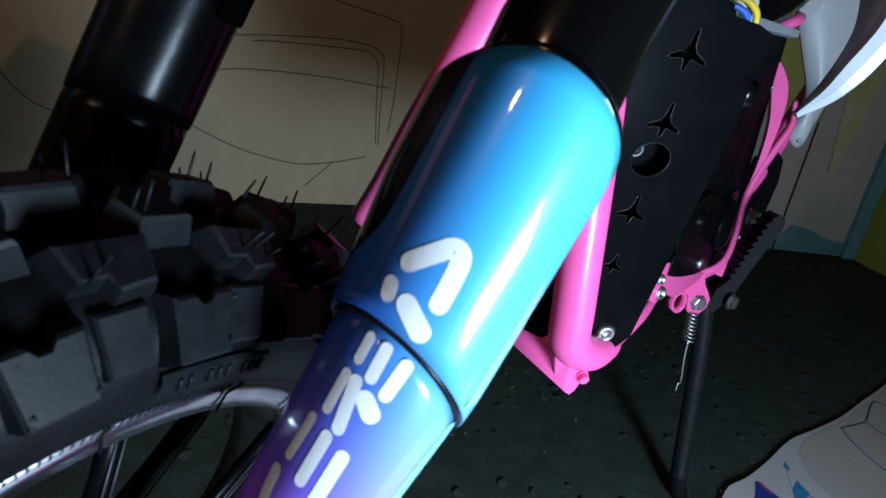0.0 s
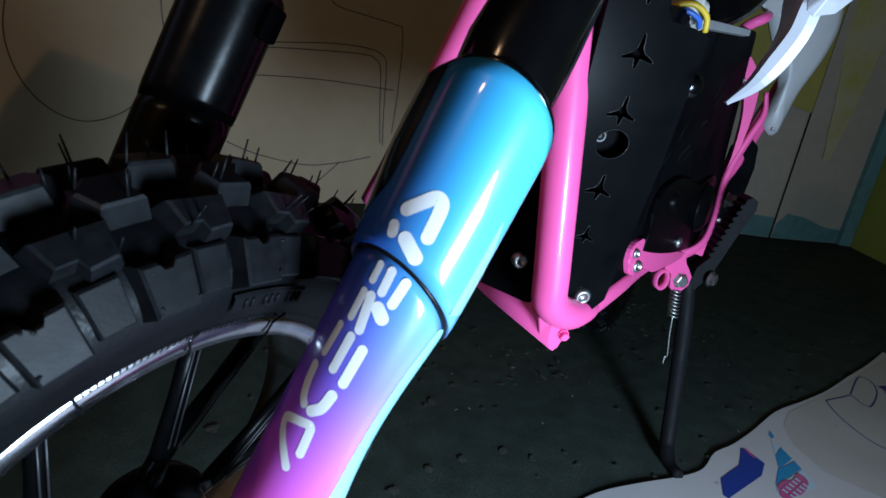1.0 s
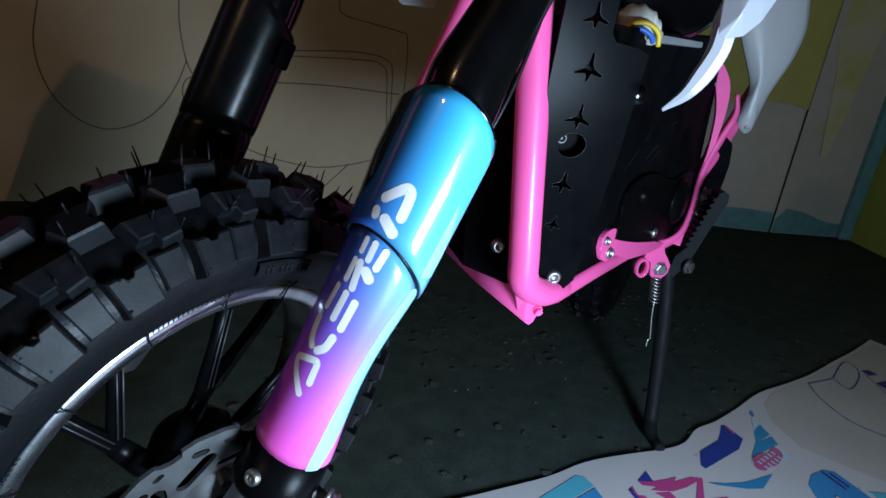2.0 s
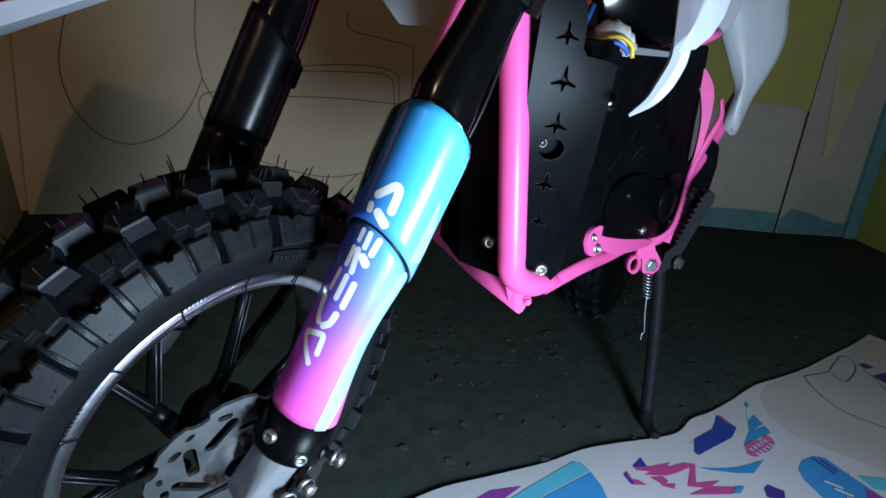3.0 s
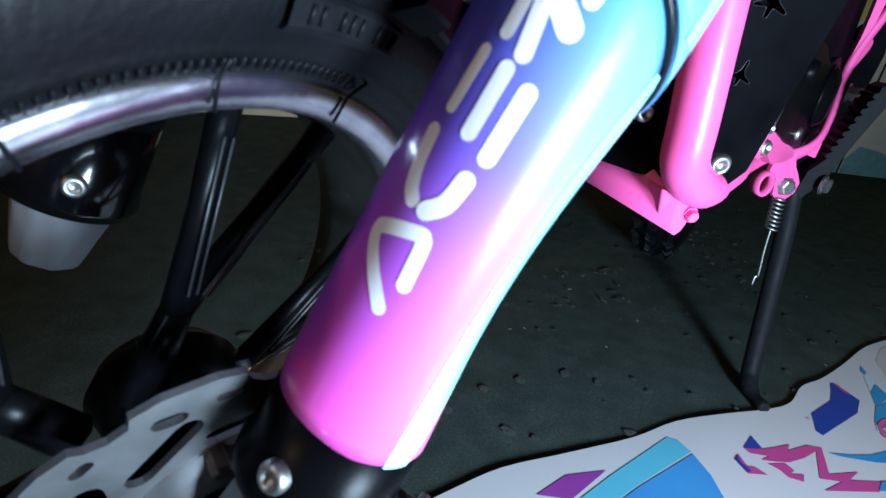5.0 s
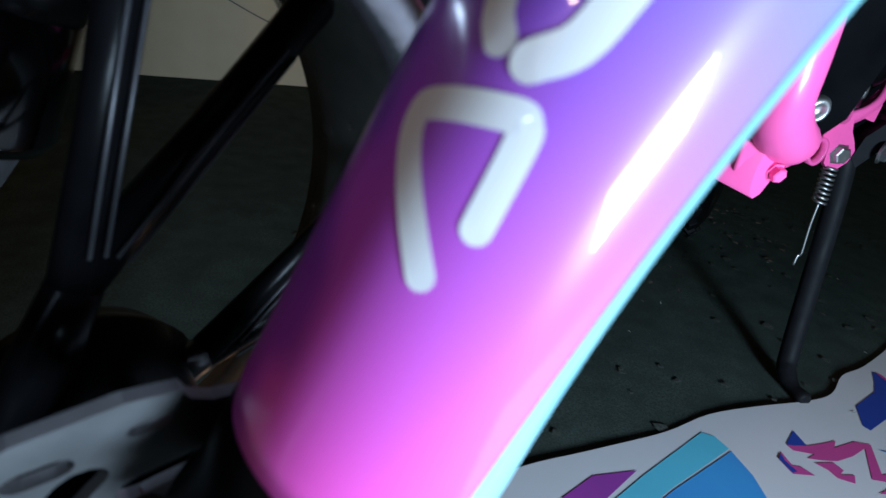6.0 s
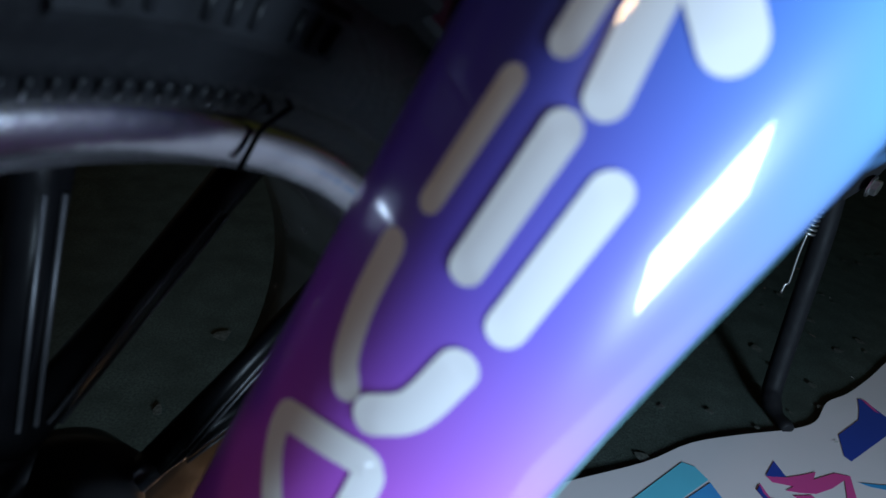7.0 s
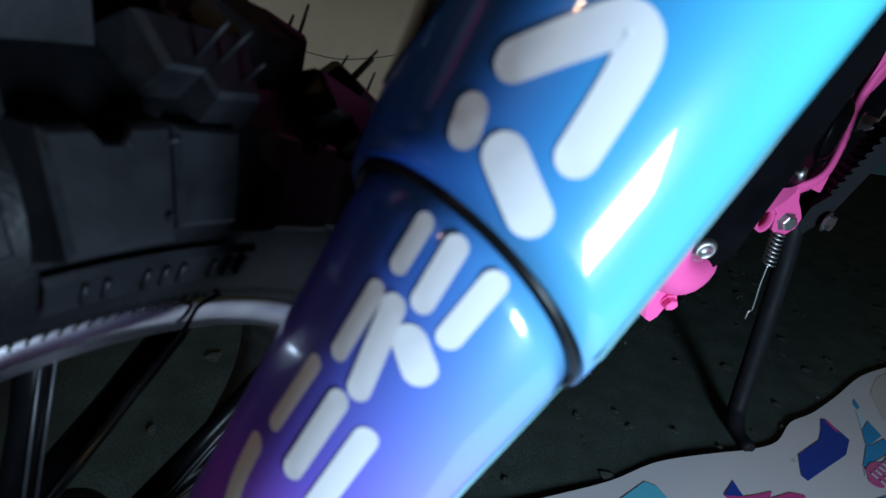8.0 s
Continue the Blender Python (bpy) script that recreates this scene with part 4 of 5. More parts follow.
vents = [star(-0.0080, 0.136, 0.0120, 92), star(-0.0028, 0.096, 0.0138, 88), star(-0.0012, 0.0545, 0.0128, 86), star(0.0, -0.007, 0.0125, 84), star(0.001, -0.049, 0.0095, 82)]
vents.append([(-0.001 + 0.0135 * math.cos(0.3 * k), 0.0300 + 0.0115 * math.sin(0.3 * k)) for k in range(21)])
face = [(-0.032, -0.112), (-0.022, -0.122), (0.008, -0.130), (0.027, -0.128), (0.039, -0.112), (0.046, 0.02), (0.046, 0.113), (0.034, 0.117), (0.014, 0.1195), (0.009, 0.126), (0.0075, 0.150), (0.003, 0.166), (-0.036, 0.168)]
front = part("front_panel", bm_cut_plate(face, vents, BM @ Matrix.Translation((0, 0, -0.010)), 0.010), BLACK_PLASTIC, battery, "moulded panel with star-shaped vents")
for vent in vents:
    loop = [BM @ Vector((x, y, 0.0001)) for x, y in vent]
    part("vent_rim", bm_sweep(loop + loop[:1], 0.0004, 6, cap=False), BLACK_SATIN, front, "rounded shiny rim of a vent")
bolt(battery, "bolt", BM @ Vector((-0.0082, 0.0330, -0.0105)), BW, 0.0060, 0.004, DULL_STEEL, "sunken steel bolt")
bolt(battery, "bolt", BM @ Vector((0.016, -0.1085, 0.0)), BW, 0.0080, 0.0045, label="bright button-head bolt")
COVER = [(0.115, 0.372), (0.128, 0.430), (0.178, 0.446), (0.250, 0.440), (0.300, 0.424), (0.375, 0.432), (0.425, 0.424), (0.432, 0.380), (0.420, 0.345), (0.370, 0.330), (0.300, 0.334), (0.200, 0.352)]
cover = part("motor_cover", bm_plate(curve2(COVER + COVER[:1], 3)[:-1], BS @ Matrix.Translation((0, 0, -0.004)), 0.012, 0.004), BLACK_COVER, bike, "glossy black moulded motor cover")
part("cover_disc", bm_lathe([(0, 0.012), (0.024, 0.012), (0.031, 0.009), (0.036, 0.004), (0.038, 0.0), (0.0, 0.0)], BS @ Matrix.Translation((0.362, 0.388, 0.0075)), 36), BLACK_COVER, cover, "round black motor cover")
part("boss", bm_lathe([(0.013, 0.0), (0.011, 0.006), (0.007, 0.008), (0.0, 0.0075)], BS @ Matrix.Translation((0.185, 0.420, 0.0075)), 24), BLACK_COVER, cover)
bolt(cover, "bolt", BS @ Vector((0.275, 0.352, 0.008)), Vector((0.823, -0.568, 0)), 0.0075, 0.004, label="bright button-head bolt")
part("dimple", bm_lathe([(0.009, 0.0), (0.0075, 0.0035), (0.004, 0.005), (0.0, 0.0052)], BM @ Matrix.Translation((0.050, 0.078, -0.006)), 20), BLACK_GLOSS, battery)
SCUFF = shader("scuffed_plastic", (0.035, 0.036, 0.036), 0.6, grain=0.6, scale=300, second=(0.012, 0.012, 0.012), spec=0.1)
rng = random.Random(21)
scuffs = bmesh.new()
for k in range(11):
    x, z, n, a = rng.uniform(0.07, 0.30), rng.uniform(0.455, 0.55), rng.uniform(0.012, 0.045), rng.uniform(0.3, 0.9)
    bend = rng.uniform(-0.2, 0.2)
    bm_ribbon([(x + n * t * math.cos(a + bend * t), z + n * t * math.sin(a + bend * t)) for t in (0, 0.25, 0.5, 0.75, 1)], rng.uniform(0.0004, 0.0009), BS, 0.0008, scuffs)
part("scuff", scuffs, SCUFF, battery, "faint scratches in the black plastic")
for z, d in ((0.40, 0.01), (0.47, 0.0), (0.54, 0.005)):
    part("rib", bm_hull([Vector((0.1375 + d, 0.674 + d * 1.44, z)) + SIDE * h + Vector(o) for h in (-0.002, 0.003) for o in ((0, 0, 0), (0.10, 0.1445, 0.012), (0.10, 0.1445, 0.018), (0, 0, 0.006))], 0.001), BLACK_PLASTIC, battery)
# electrics above the box
part("controller", bm_hull([(0.10, 0.70, 0.610), (0.21, 0.92, 0.61), (0.15, 0.98, 0.61), (0.03, 0.75, 0.61), (0.10, 0.70, 0.648), (0.21, 0.92, 0.648), (0.15, 0.98, 0.648), (0.03, 0.75, 0.648)], 0.004), CAST, bike, "grey controller case")
part("motor_body", bm_lathe([(0, -0.05), (0.05, -0.05), (0.062, -0.04), (0.062, 0.03), (0.05, 0.04), (0, 0.04)], Matrix.Translation((0.185, 0.80, 0.682)) @ frame_of((0.3, -0.9, -0.2)) @ Matrix.Diagonal((1.45, 1.15, 1, 1)), 36), BLACK_GLOSS, bike, "round black housing")
CLOTH = shader("cloth_wrap", (0.52, 0.50, 0.46), 0.9, grain=0.6, scale=140, second=(0.34, 0.33, 0.30), bump=0.8, bump_scale=160, depth=0.002, spec=0.1)
RED_PLASTIC = shader("red_plastic", (0.42, 0.03, 0.03), 0.4)
YELLOW = shader("yellow_wire", (0.62, 0.42, 0.03), 0.4)
BLUE = shader("blue_wire", (0.03, 0.12, 0.5), 0.4)
for mat, pts, r in (
    (YELLOW, [(0.110, 0.65, 0.600), (0.113, 0.643, 0.605), (0.123, 0.640, 0.612), (0.136, 0.640, 0.613), (0.149, 0.645, 0.606), (0.153, 0.65, 0.594)], 0.0026),
    (YELLOW, [(0.096, 0.66, 0.602), (0.098, 0.655, 0.612), (0.104, 0.65, 0.604)], 0.003),
    (BLUE, [(0.109, 0.648, 0.597), (0.117, 0.641, 0.604), (0.128, 0.638, 0.6075), (0.141, 0.641, 0.603), (0.147, 0.65, 0.597)], 0.0024),
    (BLUE, [(0.092, 0.655, 0.612), (0.098, 0.65, 0.628), (0.104, 0.655, 0.645)], 0.0026),
    (shader("red_wire", (0.45, 0.03, 0.03), 0.4), [(0.084, 0.66, 0.62), (0.092, 0.655, 0.634), (0.10, 0.66, 0.65)], 0.002),
    (shader("teal_wire", (0.03, 0.3, 0.25), 0.4), [(0.078, 0.66, 0.662), (0.0863, 0.66, 0.6553), (0.0957, 0.66, 0.6493), (0.1052, 0.66, 0.6433)], 0.0018),
):
    part("wire", bm_sweep(smooth_line(pts, 5), r, 8), mat, bike, "loose coloured wire")
wrap = bm_sweep(smooth_line([(0.106, 0.672, 0.600), (0.116, 0.664, 0.612), (0.128, 0.660, 0.617), (0.142, 0.662, 0.612), (0.154, 0.670, 0.600)], 5), [0.008 + 0.007 * math.sin(math.pi * k / 20) + 0.0014 * math.sin(2.4 * k) for k in range(21)], 14)
part("cable_wrap", wrap, CLOTH, bike, "white cloth-wrapped cable bundle")
part("connector", bm_box(0.080, 0.090, 0.652, 0.668, 0.628, 0.642, 0.001), RED_PLASTIC, bike, "red plug connector")
part("cable_clamp", bm_hull([(0.158, 0.66, 0.598), (0.215, 0.70, 0.600), (0.215, 0.70, 0.606), (0.158, 0.66, 0.606), (0.158, 0.675, 0.598), (0.215, 0.715, 0.600)], 0.001), CAST, bike, "grey metal cable clamp")
part("connector", bm_box(0.094, 0.110, 0.655, 0.675, 0.622, 0.640, 0.0015), BLACK_SATIN, bike, "black plug connector")
part("connector", bm_box(0.126, 0.146, 0.668, 0.69, 0.606, 0.626, 0.002), CAST, bike, "grey plug connector")

# side stand, spring and footpeg
BOTTOM_BRACKET = Matrix.Translation((0.286, 0.896, 0.291)) @ Matrix((Vector((0.97, 0.24, 0)), Vector((0, 0, 1)), Vector((0.24, -0.97, 0)))).transposed().to_4x4()
part("stand_bracket", bm_cut_plate([(0.006, 0.030), (-0.010, 0.020), (-0.012, 0.004), (0.001, -0.004), (0.005, -0.025), (0.013, -0.032), (0.025, -0.031), (0.035, -0.021), (0.037, -0.008), (0.030, 0.003), (0.022, 0.013), (0.016, 0.028)], [[(0.020 + 0.004 * math.cos(k), -0.013 + 0.004 * math.sin(k)) for k in range(6)]], BOTTOM_BRACKET, 0.006), PINK, bike, "pink stand bracket")
part("bracket_eye", bm_lathe([(0.0095, -0.004), (0.0128, -0.004), (0.0128, 0.012), (0.0095, 0.012), (0.0095, -0.004)], BOTTOM_BRACKET @ Matrix.Translation((-0.014, -0.012, 0)) @ Matrix.Diagonal((0.85, 1.25, 1, 1)), 24), PINK, bike, "welded pink eye")
bolt(bike, "pivot_bolt", BOTTOM_BRACKET @ Vector((0.0195, -0.0135, 0.006)), Vector((0.24, -0.97, 0)), 0.0088, 0.006, label="bright pivot bolt", hexed=True)
bolt(bike, "bolt", Vector((0.349, 0.893, 0.287)), Vector((0.7, -0.7, 0)), 0.0085, 0.006, label="bright bolt", hexed=True)
stand = part("side_stand", bm_sweep(smooth_line([(0.323, 0.912, 0.285), (0.331, 0.900, 0.22), (0.338, 0.882, 0.12), (0.339, 0.858, 0.035), (0.336, 0.842, 0.014), (0.338, 0.822, 0.0075), (0.343, 0.800, 0.0065)], 6), [0.0115] * 24 + [0.0115, 0.0112, 0.011, 0.0105, 0.0095, 0.0085, 0.0078, 0.0072, 0.0078, 0.0082, 0.0086, 0.0086, 0.0070], 20), BLACK_MATT, bike, "matt black side stand")
coil = bmesh.new()
turns = 8
path = [Vector((0.3040 + 0.0070 * k / (turns * 14), 0.897, 0.265 - 0.046 * k / (turns * 14))) + 0.0072 * Vector((math.cos(2 * math.pi * k / 14), math.sin(2 * math.pi * k / 14), 0)) for k in range(turns * 14)]
bm_sweep(path, 0.0017, 6, bm=coil)
bm_sweep(smooth_line([(0.3112, 0.897, 0.220), (0.3140, 0.897, 0.19), (0.320, 0.897, 0.152), (0.317, 0.897, 0.149), (0.3165, 0.896, 0.136)], 4), 0.0015, 6, bm=coil)
part("spring", coil, ZINC, stand, "bright coil return spring")
peg_line = [(0.331, 0.265), (0.349, 0.290), (0.366, 0.345), (0.384, 0.396), (0.383, 0.408), (0.375, 0.413), (0.367, 0.408)]
n = 9
for k in range(n):
    t = k / n
    x, z = 0.366 - 0.026 * t, 0.402 - 0.085 * t
    peg_line += [(x, z), (x - 0.0045, z - 0.002), (x - 0.005, z - 0.006), (x - 0.0012, z - 0.007)]
peg_line += [(0.336, 0.312), (0.326, 0.30), (0.322, 0.275)]
PEG = Matrix.Translation((0, 0.925, 0)) @ Matrix(((1, 0, 0), (0, 0, -1), (0, 1, 0))).to_4x4()
part("footpeg", bm_plate(peg_line, PEG, 0.028), BLACK_MATT, bike, "black serrated footpeg")

# rear wheel
RW = Matrix.Translation((0.335, 1.30, 0.2)) @ frame_of((0.88, -0.47, -0.02))
rear = part("rear_tyre", bm_lathe([(0.12, -0.045), (0.15, -0.047), (0.18, -0.036), (0.19, -0.015), (0.192, 0), (0.19, 0.015), (0.18, 0.036), (0.15, 0.047), (0.12, 0.045), (0.12, -0.045)], RW, 72), RUBBER, bike, "black knobbly rear tyre")
for k in range(26):
    for h, phi, kind, sh in ((0.0, 0, "crown", 0), (0.030, 48, "mid", 0.5), (-0.030, -48, "mid", 0.5)):
        a = radians(360 / 26 * (k + sh))
        rad, t = Vector((math.cos(a), math.sin(a), 0)), Vector((-math.sin(a), math.cos(a), 0))
        nn = (rad * math.cos(radians(phi)) + Vector((0, 0, 1)) * math.sin(radians(phi))).normalized()
        ob = new("tread_knob", KNOBS[kind])
        ob.parent = rear
        ob.matrix_basis = tyre_home @ RW @ Matrix.Translation(rad * (0.191 if not phi else 0.183) + Vector((0, 0, h))) @ Matrix((t, nn.cross(t), nn)).transposed().to_4x4()
part("rear_hub", bm_lathe([(0, 0.05), (0.06, 0.05), (0.118, 0.03), (0.122, 0.0), (0.118, -0.03), (0, -0.05)], RW, 40), BLACK_GLOSS, bike, "black rear wheel hub")
part("swing_arm", bm_sweep([(0.29, 0.93, 0.36), (0.40, 1.15, 0.27), (0.44, 1.29, 0.21)], 0.018, 12), BLACK_SATIN, bike, "black swing arm")
chain = part("chain_guard", bm_hull([(x + o, y, z) for x, z in ((0.37, 0.470), (0.392, 0.488), (0.409, 0.474), (0.413, 0.4406), (0.4087, 0.3866), (0.4036, 0.3402), (0.3941, 0.2955), (0.3625, 0.245), (0.3508, 0.2603), (0.3578, 0.3058)) for y, o in ((1.0, 0.006), (1.02, 0.010))], 0.004), BLACK_PLASTIC, bike, "black chain guard")
for x, z in ((0.385, 0.353), (0.3976, 0.3916)):
    bolt(chain, "bolt", Vector((x, 0.999, z)), Vector((0.2, -1, 0)), 0.0046, 0.004, label="small bright bolt")

# plastics
BLADE = smooth_line([(0.126, 0.510, 0.540), (0.147, 0.517, 0.557), (0.1583, 0.5095, 0.5855), (0.1581, 0.5003, 0.6083), (0.1638, 0.4905, 0.6288), (0.1742, 0.4866, 0.6496), (0.1935, 0.4859, 0.6908), (0.21, 0.486, 0.73)], 6)


def bm_blade(line, back, wide, deep, bm=None):
    """A bent blade of wedge section: a broad front edge, a deep inner face that runs back from it, a rounded rear."""
    bm = bm or bmesh.new()
    back = Vector(back).normalized()
    rings, n = [], len(line) - 1
    for i, p in enumerate(line):
        u = i / n
        d = (line[min(i + 1, n)] - line[max(i - 1, 0)]).normalized()
        s = d.cross(back).normalized()
        w, h = wide * (0.10 + min(0.45, 2.2 * u) + 0.9 * max(0.0, u - 0.45)), deep * min(1.0, 0.10 + 1.5 * u)
        ring = [(-0.50, 0.10), (-0.40, 0.02), (0.0, 0.0), (0.40, 0.03), (0.50, 0.12), (0.30, 0.45), (-0.10, 0.96), (-0.25, 1.0), (-0.40, 0.95)]
        rings.append([bm.verts.new(p + s * (a * w) + back * (b * h)) for a, b in ring])
    for r, q in zip(rings, rings[1:]):
        for k in range(9):
            bm.faces.new((r[k], r[(k + 1) % 9], q[(k + 1) % 9], q[k]))
    bm.faces.new(rings[0][::-1])
    bm.faces.new(rings[-1])
    bmesh.ops.recalc_face_normals(bm, faces=bm.faces)
    return bm


part("shroud", bm_blade(BLADE, (0.12, 0.98, 0.12), 0.030, 0.085), WHITE_PLASTIC, bike, "white plastic shroud blade")
part("shroud_top", bm_hull([(x, y - 0.012, z) for x, z, y in ((0.1415, 0.690, 0.508), (0.1428, 0.640, 0.505), (0.1445, 0.610, 0.501), (0.1448, 0.598, 0.498), (0.1500, 0.5950, 0.497), (0.1640, 0.5985, 0.500), (0.1755, 0.6100, 0.503), (0.1835, 0.6260, 0.506), (0.1870, 0.6450, 0.508), (0.1900, 0.690, 0.510), (0.1640, 0.640, 0.487), (0.1545, 0.612, 0.489), (0.1680, 0.690, 0.485))], 0.0008), WHITE_PLASTIC, bike, "white faceted shroud")
MILKY = shader("milky_plastic", (0.34, 0.34, 0.35), 0.4, grain=0.2, scale=15, second=(0.28, 0.28, 0.29))
FIN = [(0.3449, 0.7211), (0.3692, 0.6928), (0.3833, 0.663), (0.4095, 0.6123), (0.4294, 0.5704), (0.4277, 0.5422), (0.4249, 0.5134), (0.4306, 0.5001), (0.4419, 0.4919), (0.4508, 0.4975), (0.4542, 0.5106), (0.4633, 0.5569), (0.476, 0.5913), (0.4857, 0.6192), (0.4917, 0.6514), (0.4906, 0.6773), (0.4837, 0.71), (0.475, 0.76), (0.44, 0.80), (0.36, 0.80)]


def bm_domed(outline, y, depth, steps=5):
    """A domed shell over an outline in a plane of constant y."""
    bm = bmesh.new()
    pts = curve2(outline + outline[:1], 3)[:-1]
    mx, mz = sum(p[0] for p in pts) / len(pts), sum(p[1] for p in pts) / len(pts)
    back = [bm.verts.new((x, y + 0.004, z)) for x, z in pts]
    rings = [back]
    for k in range(steps):
        u = k / steps
        rings.append([bm.verts.new((x + (mx - x) * u * (0.9 if abs(z - mz) < 0.12 else 0.75), y - depth * (1 - (1 - u) ** 2), z + (mz - z) * u * 0.35)) for x, z in pts])
    for a, c in zip(rings, rings[1:]):
        for i in range(len(pts)):
            bm.faces.new((a[i], a[(i + 1) % len(pts)], c[(i + 1) % len(pts)], c[i])).smooth = True
    bm.faces.new(rings[-1]).smooth = True
    bm.faces.new(back[::-1])
    bmesh.ops.recalc_face_normals(bm, faces=bm.faces)
    return bm


panel = part("side_panel", bm_domed(FIN, 1.03, 0.014), MILKY, bike, "milky white plastic side panel")
part("panel_fold", bm_hull([(x, y, z) for x, z in ((0.3527, 0.6718), (0.3585, 0.7101), (0.3891, 0.7211), (0.3928, 0.6956), (0.3876, 0.6688), (0.3714, 0.6532)) for y in (0.995, 1.003)], 0.002), MILKY, panel)
bolt(panel, "bolt", Vector((0.4405, 1.026, 0.503)), Vector((0, -1, 0)), 0.004, 0.003, STEEL)
part("seat_edge", bm_sweep(smooth_line([(0.3313, 0.972, 0.6112), (0.3305, 0.972, 0.5869), (0.3316, 0.972, 0.5623), (0.3385, 0.972, 0.5315)], 4), 0.0026, 8, 0.5), MILKY, bike, "thin pale plastic edge")
part("frame_link", bm_sweep(smooth_line([(0.322, 0.972, 0.62), (0.3295, 0.97, 0.6347), (0.3386, 0.97, 0.6424), (0.3502, 0.97, 0.6492), (0.362, 0.985, 0.655)], 4), 0.0075, 10), PINK, bike, "pink upper frame link")
part("front_fender", bm_hull([(-0.52, 0.38, 0.507), (-0.28, 0.44, 0.6085), (-0.28, 0.44, 0.6145), (-0.52, 0.38, 0.540), (-0.50, 0.43, 0.52), (-0.28, 0.47, 0.612)], 0.001), WHITE_PLASTIC, bike, "white front fender edge")
part("fender_top", bm_hull([(-0.52, 0.385, 0.541), (-0.28, 0.445, 0.615), (-0.28, 0.445, 0.66), (-0.52, 0.385, 0.62), (-0.50, 0.42, 0.60), (-0.28, 0.46, 0.64)], 0.001), PINK, bike, "pink fender top")
part("far_shroud", bm_hull([(-0.175, 0.758, 0.67), (-0.123, 0.746, 0.612), (-0.082, 0.749, 0.612), (-0.06, 0.766, 0.67), (-0.17, 0.77, 0.72), (-0.06, 0.79, 0.72), (-0.11, 0.765, 0.615)], 0.002), WHITE_PLASTIC, bike, "white far-side shroud")

# ---- printed sheet on the floor ----
EDGE = [(1.05, 1.36), (0.955, 1.277), (0.86, 1.202), (0.767, 1.127), (0.690, 1.075), (0.607, 1.022), (0.532, 0.954), (0.471, 0.902), (0.428, 0.873), (0.392, 0.830), (0.350, 0.806), (0.282, 0.780), (0.212, 0.750), (0.150, 0.708), (0.066, 0.664), (-0.005, 0.628), (-0.06, 0.585), (-0.13, 0.525)]


def rise(x, y):
    crease = 0.0012 * max(0.0, math.sin(9 * x - 14 * y + 2.5 * noise.noise(Vector((x * 4, y * 4, 8.1))))) ** 6
    return 0.0012 + 0.0014 * (1 + noise.noise(Vector((x * 7, y * 7, 3.3)))) + crease


def bm_sheet(outline, lift, cell=0.018, thick=0.0):
    """A thin sheet that follows the ripples of the paper."""
    bm = bmesh.new()
    vs = [bm.verts.new((x, y, 0)) for x, y in outline]
    es = [bm.edges.new((vs[i], vs[(i + 1) % len(vs)])) for i in range(len(vs))]
    bmesh.ops.triangle_fill(bm, edges=es, use_beauty=True)
    bmesh.ops.triangulate(bm, faces=bm.faces)
    for _ in range(7):
        long_edges = [e for e in bm.edges if e.calc_length() > cell]
        if not long_edges:
            break
        bmesh.ops.subdivide_edges(bm, edges=long_edges, cuts=1)
        bmesh.ops.triangulate(bm, faces=[f for f in bm.faces if len(f.verts) > 3])
    for v in bm.verts:
        v.co.z = rise(v.co.x, v.co.y) + lift
    bmesh.ops.recalc_face_normals(bm, faces=bm.faces)
    if bm.faces and sum(f.normal.z for f in bm.faces) < 0:
        bmesh.ops.reverse_faces(bm, faces=bm.faces)
    return bm


edge = curve2(EDGE, 4)
paper = tagged(link_mesh("printed_sheet", bm_sheet(edge + [(0.25, 0.1), (1.4, 0.85)], 0.0, 0.03), PAPER, smooth=True), "white printed sticker sheet lying on the carpet", "sticker sheet")


def print_ink(name, colour, second=None):
    return shader(name, colour, 0.4, grain=0.35, scale=9, second=second or [c * 0.75 for c in colour])


INKS = {
    "navy": print_ink("ink_navy", (0.02, 0.05, 0.30)),
    "blue": print_ink("ink_blue", (0.03, 0.24, 0.50), (0.04, 0.36, 0.55)),
    "pale": print_ink("ink_pale", (0.45, 0.62, 0.72), (0.65, 0.72, 0.78)),
    "pink": print_ink("ink_pink", (0.52, 0.06, 0.22), (0.42, 0.05, 0.3)),
    "cyan": print_ink("ink_cyan", (0.10, 0.48, 0.62)),
    "mid": print_ink("ink_mid_blue", (0.05, 0.30, 0.62), (0.03, 0.12, 0.45)),
    "magenta": print_ink("ink_magenta", (0.30, 0.05, 0.32)),
    "tan": shader("backing_paper", (0.53, 0.50, 0.475), 0.55, grain=0.25, scale=14, second=(0.45, 0.42, 0.39), spots=0.25, spot_scale=5),
    "violet": print_ink("ink_violet", (0.06, 0.03, 0.22)),
    "badge": print_ink("ink_badge", (0.52, 0.10, 0.26), (0.62, 0.22, 0.36)),
}

def printed(name, ink, shape, lift=0.0007, label=""):
    """A flat printed patch on the sheet."""
    return part("printed_" + name, bm_sheet(list(shape), lift, 0.02), INKS[ink], paper, label or ink + " printed shape")


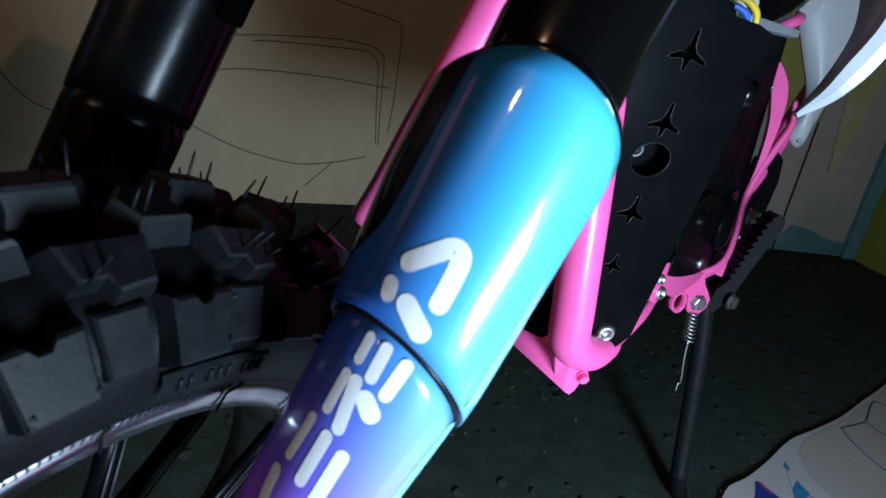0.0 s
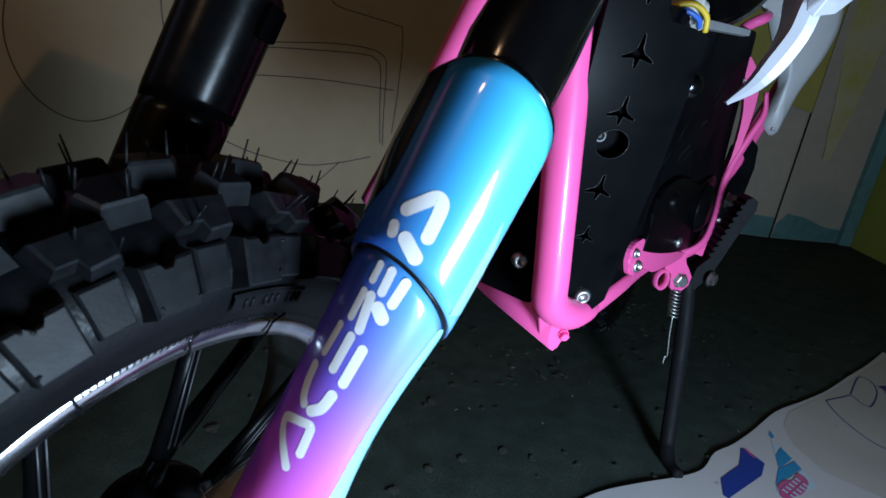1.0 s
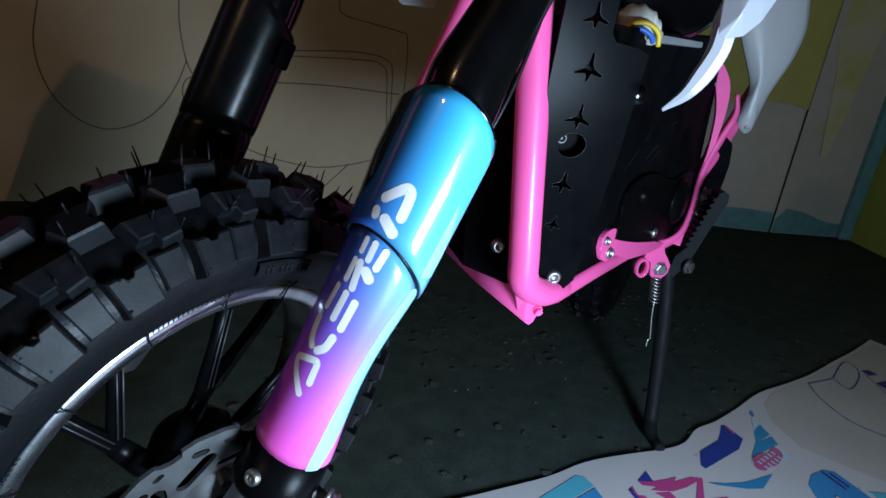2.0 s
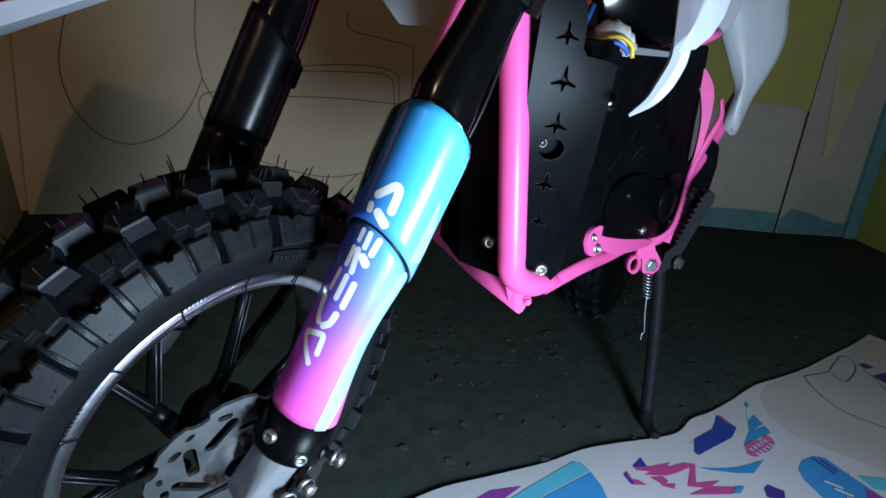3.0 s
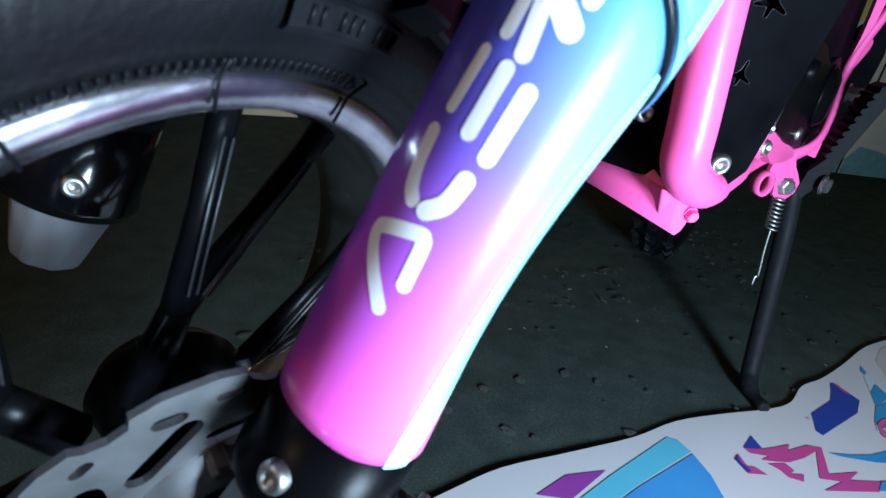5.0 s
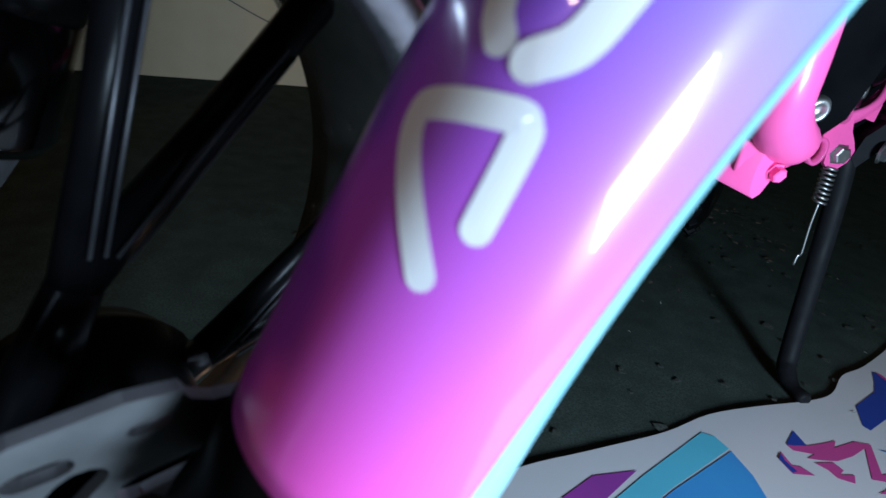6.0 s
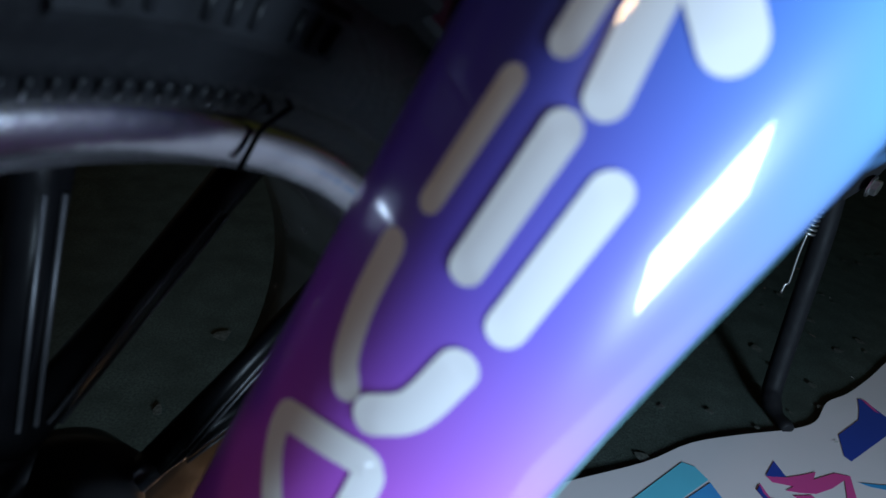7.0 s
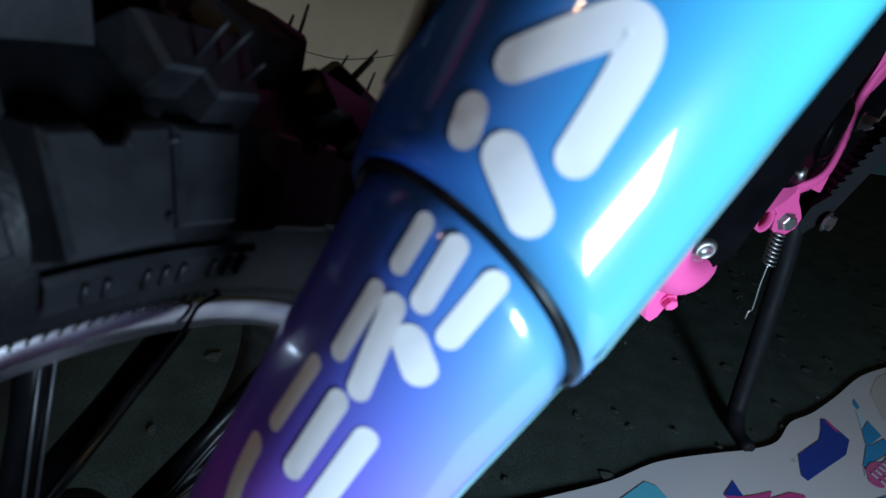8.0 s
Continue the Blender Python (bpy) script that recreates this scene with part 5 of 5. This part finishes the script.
printed("backing", "tan", ((0.632, 1.024), (0.700, 1.073), (0.767, 1.118), (0.86, 1.190), (0.95, 1.262), (1.04, 1.330), (1.33, 0.90), (0.86, 0.62), (0.745, 0.70), (0.700, 0.79), (0.640, 0.83), (0.600, 0.86), (0.585, 0.92), (0.598, 0.98)), 0.0004, "tan backing paper of the sheet")
printed("block", "navy", ((0.479, 0.893), (0.487, 0.893), (0.503, 0.861), (0.482, 0.830), (0.404, 0.770), (0.399, 0.776), (0.411, 0.812), (0.455, 0.848), (0.468, 0.870)))
printed("block_edge", "pink", ((0.483, 0.893), (0.489, 0.890), (0.494, 0.869), (0.489, 0.872), (0.485, 0.884)), 0.0013)
printed("wedge_tip", "blue", ((0.561, 0.957), (0.560, 0.940), (0.552, 0.932), (0.551, 0.941)))
printed("wedge_tip", "pale", ((0.549, 0.930), (0.554, 0.912), (0.535, 0.889)))
printed("wedge", "blue", ((0.556, 0.911), (0.560, 0.884), (0.532, 0.861), (0.523, 0.857), (0.534, 0.887)))
printed("wedge", "blue", ((0.522, 0.855), (0.533, 0.860), (0.561, 0.879), (0.562, 0.861), (0.495, 0.813)))
printed("wedge_foot", "pale", ((0.495, 0.811), (0.562, 0.859), (0.564, 0.822), (0.534, 0.808), (0.501, 0.795), (0.489, 0.797)))
printed("swoosh", "blue", ((0.395, 0.739), (0.422, 0.742), (0.453, 0.749), (0.479, 0.761), (0.512, 0.778), (0.479, 0.741), (0.451, 0.736), (0.425, 0.736), (0.407, 0.736)))
printed("crest", "navy", ((0.285, 0.722), (0.304, 0.746), (0.309, 0.726), (0.295, 0.722)))
printed("flame", "pink", ((0.285, 0.721), (0.309, 0.725), (0.329, 0.733), (0.349, 0.742), (0.341, 0.730), (0.372, 0.746), (0.390, 0.746), (0.357, 0.722), (0.334, 0.710), (0.316, 0.707), (0.300, 0.706), (0.312, 0.714), (0.289, 0.714)))
printed("hook", "pink", ((0.274, 0.709), (0.266, 0.699), (0.273, 0.680), (0.297, 0.683), (0.287, 0.692), (0.278, 0.692), (0.276, 0.699)))
printed("hook_edge", "navy", ((0.272, 0.706), (0.266, 0.698), (0.273, 0.681), (0.279, 0.684), (0.272, 0.696)), 0.0013)
printed("claw", "pink", ((0.305, 0.701), (0.328, 0.707), (0.334, 0.698), (0.326, 0.691), (0.343, 0.694), (0.337, 0.682), (0.321, 0.685), (0.316, 0.694)))
printed("zigzag", "pink", ((0.381, 0.742), (0.390, 0.746), (0.376, 0.702), (0.393, 0.707), (0.416, 0.714), (0.397, 0.698), (0.448, 0.706), (0.424, 0.687), (0.356, 0.674), (0.386, 0.693), (0.360, 0.692)))
printed("zigzag_end", "blue", ((0.437, 0.704), (0.450, 0.706), (0.436, 0.690), (0.424, 0.688)), 0.0013)
printed("capsule", "mid", ((0.556, 0.740), (0.560, 0.764), (0.578, 0.789), (0.606, 0.805), (0.624, 0.803), (0.645, 0.753), (0.663, 0.715), (0.640, 0.652), (0.600, 0.630), (0.570, 0.672)))
printed("capsule_foot", "magenta", ((0.645, 0.735), (0.663, 0.714), (0.640, 0.651), (0.600, 0.629), (0.585, 0.652), (0.622, 0.684)), 0.0013)
printed("band", "cyan", ((0.062, 0.592), (0.113, 0.643), (0.193, 0.718), (0.206, 0.715), (0.216, 0.700), (0.137, 0.633), (0.107, 0.605)))
printed("panel", "mid", ((0.109, 0.604), (0.139, 0.632), (0.217, 0.697), (0.228, 0.668), (0.233, 0.624), (0.227, 0.553), (0.129, 0.536)))
printed("fin", "magenta", ((0.030, 0.600), (0.063, 0.632), (0.108, 0.648), (0.066, 0.602)))
printed("chip", "violet", ((0.480, 0.709), (0.490, 0.718), (0.510, 0.708), (0.500, 0.684), (0.476, 0.690)))
printed("chip", "violet", ((0.905, 1.174), (0.927, 1.182), (0.937, 1.164), (0.910, 1.154)))
printed("chip", "violet", ((0.905, 1.124), (0.95, 1.147), (0.956, 1.114), (0.915, 1.095)))
printed("patch", "cyan", ((0.652, 0.765), (0.700, 0.765), (0.700, 0.735), (0.660, 0.735)))


def bm_lines(lines, width, lift):
    """Flat lines on the sheet."""
    bm = bmesh.new()
    for line in lines:
        bm_ribbon(line, width, Matrix.Identity(4), 0, bm)
    for v in bm.verts:
        v.co.z = rise(v.co.x, v.co.y) + lift
    return bm


badge = printed("badge", "badge", curve2([(0.496, 0.810), (0.512, 0.825), (0.530, 0.830), (0.548, 0.848), (0.556, 0.838), (0.550, 0.822), (0.528, 0.800), (0.512, 0.792), (0.503, 0.783), (0.490, 0.787), (0.496, 0.810)], 3)[:-1], 0.0014, "small pink printed badge")
rows = [[(0.500 + 0.009 * k + 0.006 * r, 0.804 + 0.0075 * k - 0.010 * r), (0.504 + 0.009 * k + 0.006 * r, 0.797 + 0.0075 * k - 0.010 * r)] for r in range(2) for k in range(5)]
part("printed_bar", bm_lines(rows, 0.0042, 0.0024), INKS["pale"], paper, "unreadable pale printed bars")
part("cut_line", bm_lines([curve2(q, 6) for q in (
    ((0.739, 1.085), (0.782, 1.105), (0.812, 1.118), (0.815, 1.092), (0.830, 1.086), (0.882, 1.143), (0.903, 1.190), (0.885, 1.204), (0.813, 1.123)),
    ((0.739, 1.085), (0.733, 1.045), (0.736, 1.000), (0.752, 0.955), (0.800, 0.915)),
    ((0.904, 1.154), (0.901, 1.094), (0.889, 1.038)),
)], 0.0024, 0.001), INKS["navy"], paper, "thin printed cut lines")
part("printed_bar", bm_lines([[(0.150 + 0.02 * k, 0.575 + 0.012 * k), (0.166 + 0.02 * k, 0.555 + 0.012 * k)] for k in range(3)], 0.008, 0.0018), INKS["pink"], paper, "unreadable printed bars")
part("printed_bar", bm_lines([((0.588, 0.742), (0.608, 0.728)), ((0.594, 0.726), (0.614, 0.712)), ((0.602, 0.708), (0.622, 0.694))], 0.006, 0.0022), PAPER, paper, "plain white bars")
part("printed_bar", bm_lines([((0.600, 0.798), (0.616, 0.762)), ((0.612, 0.796), (0.624, 0.768))], 0.0045, 0.0018), INKS["violet"], paper, "dark printed strokes")
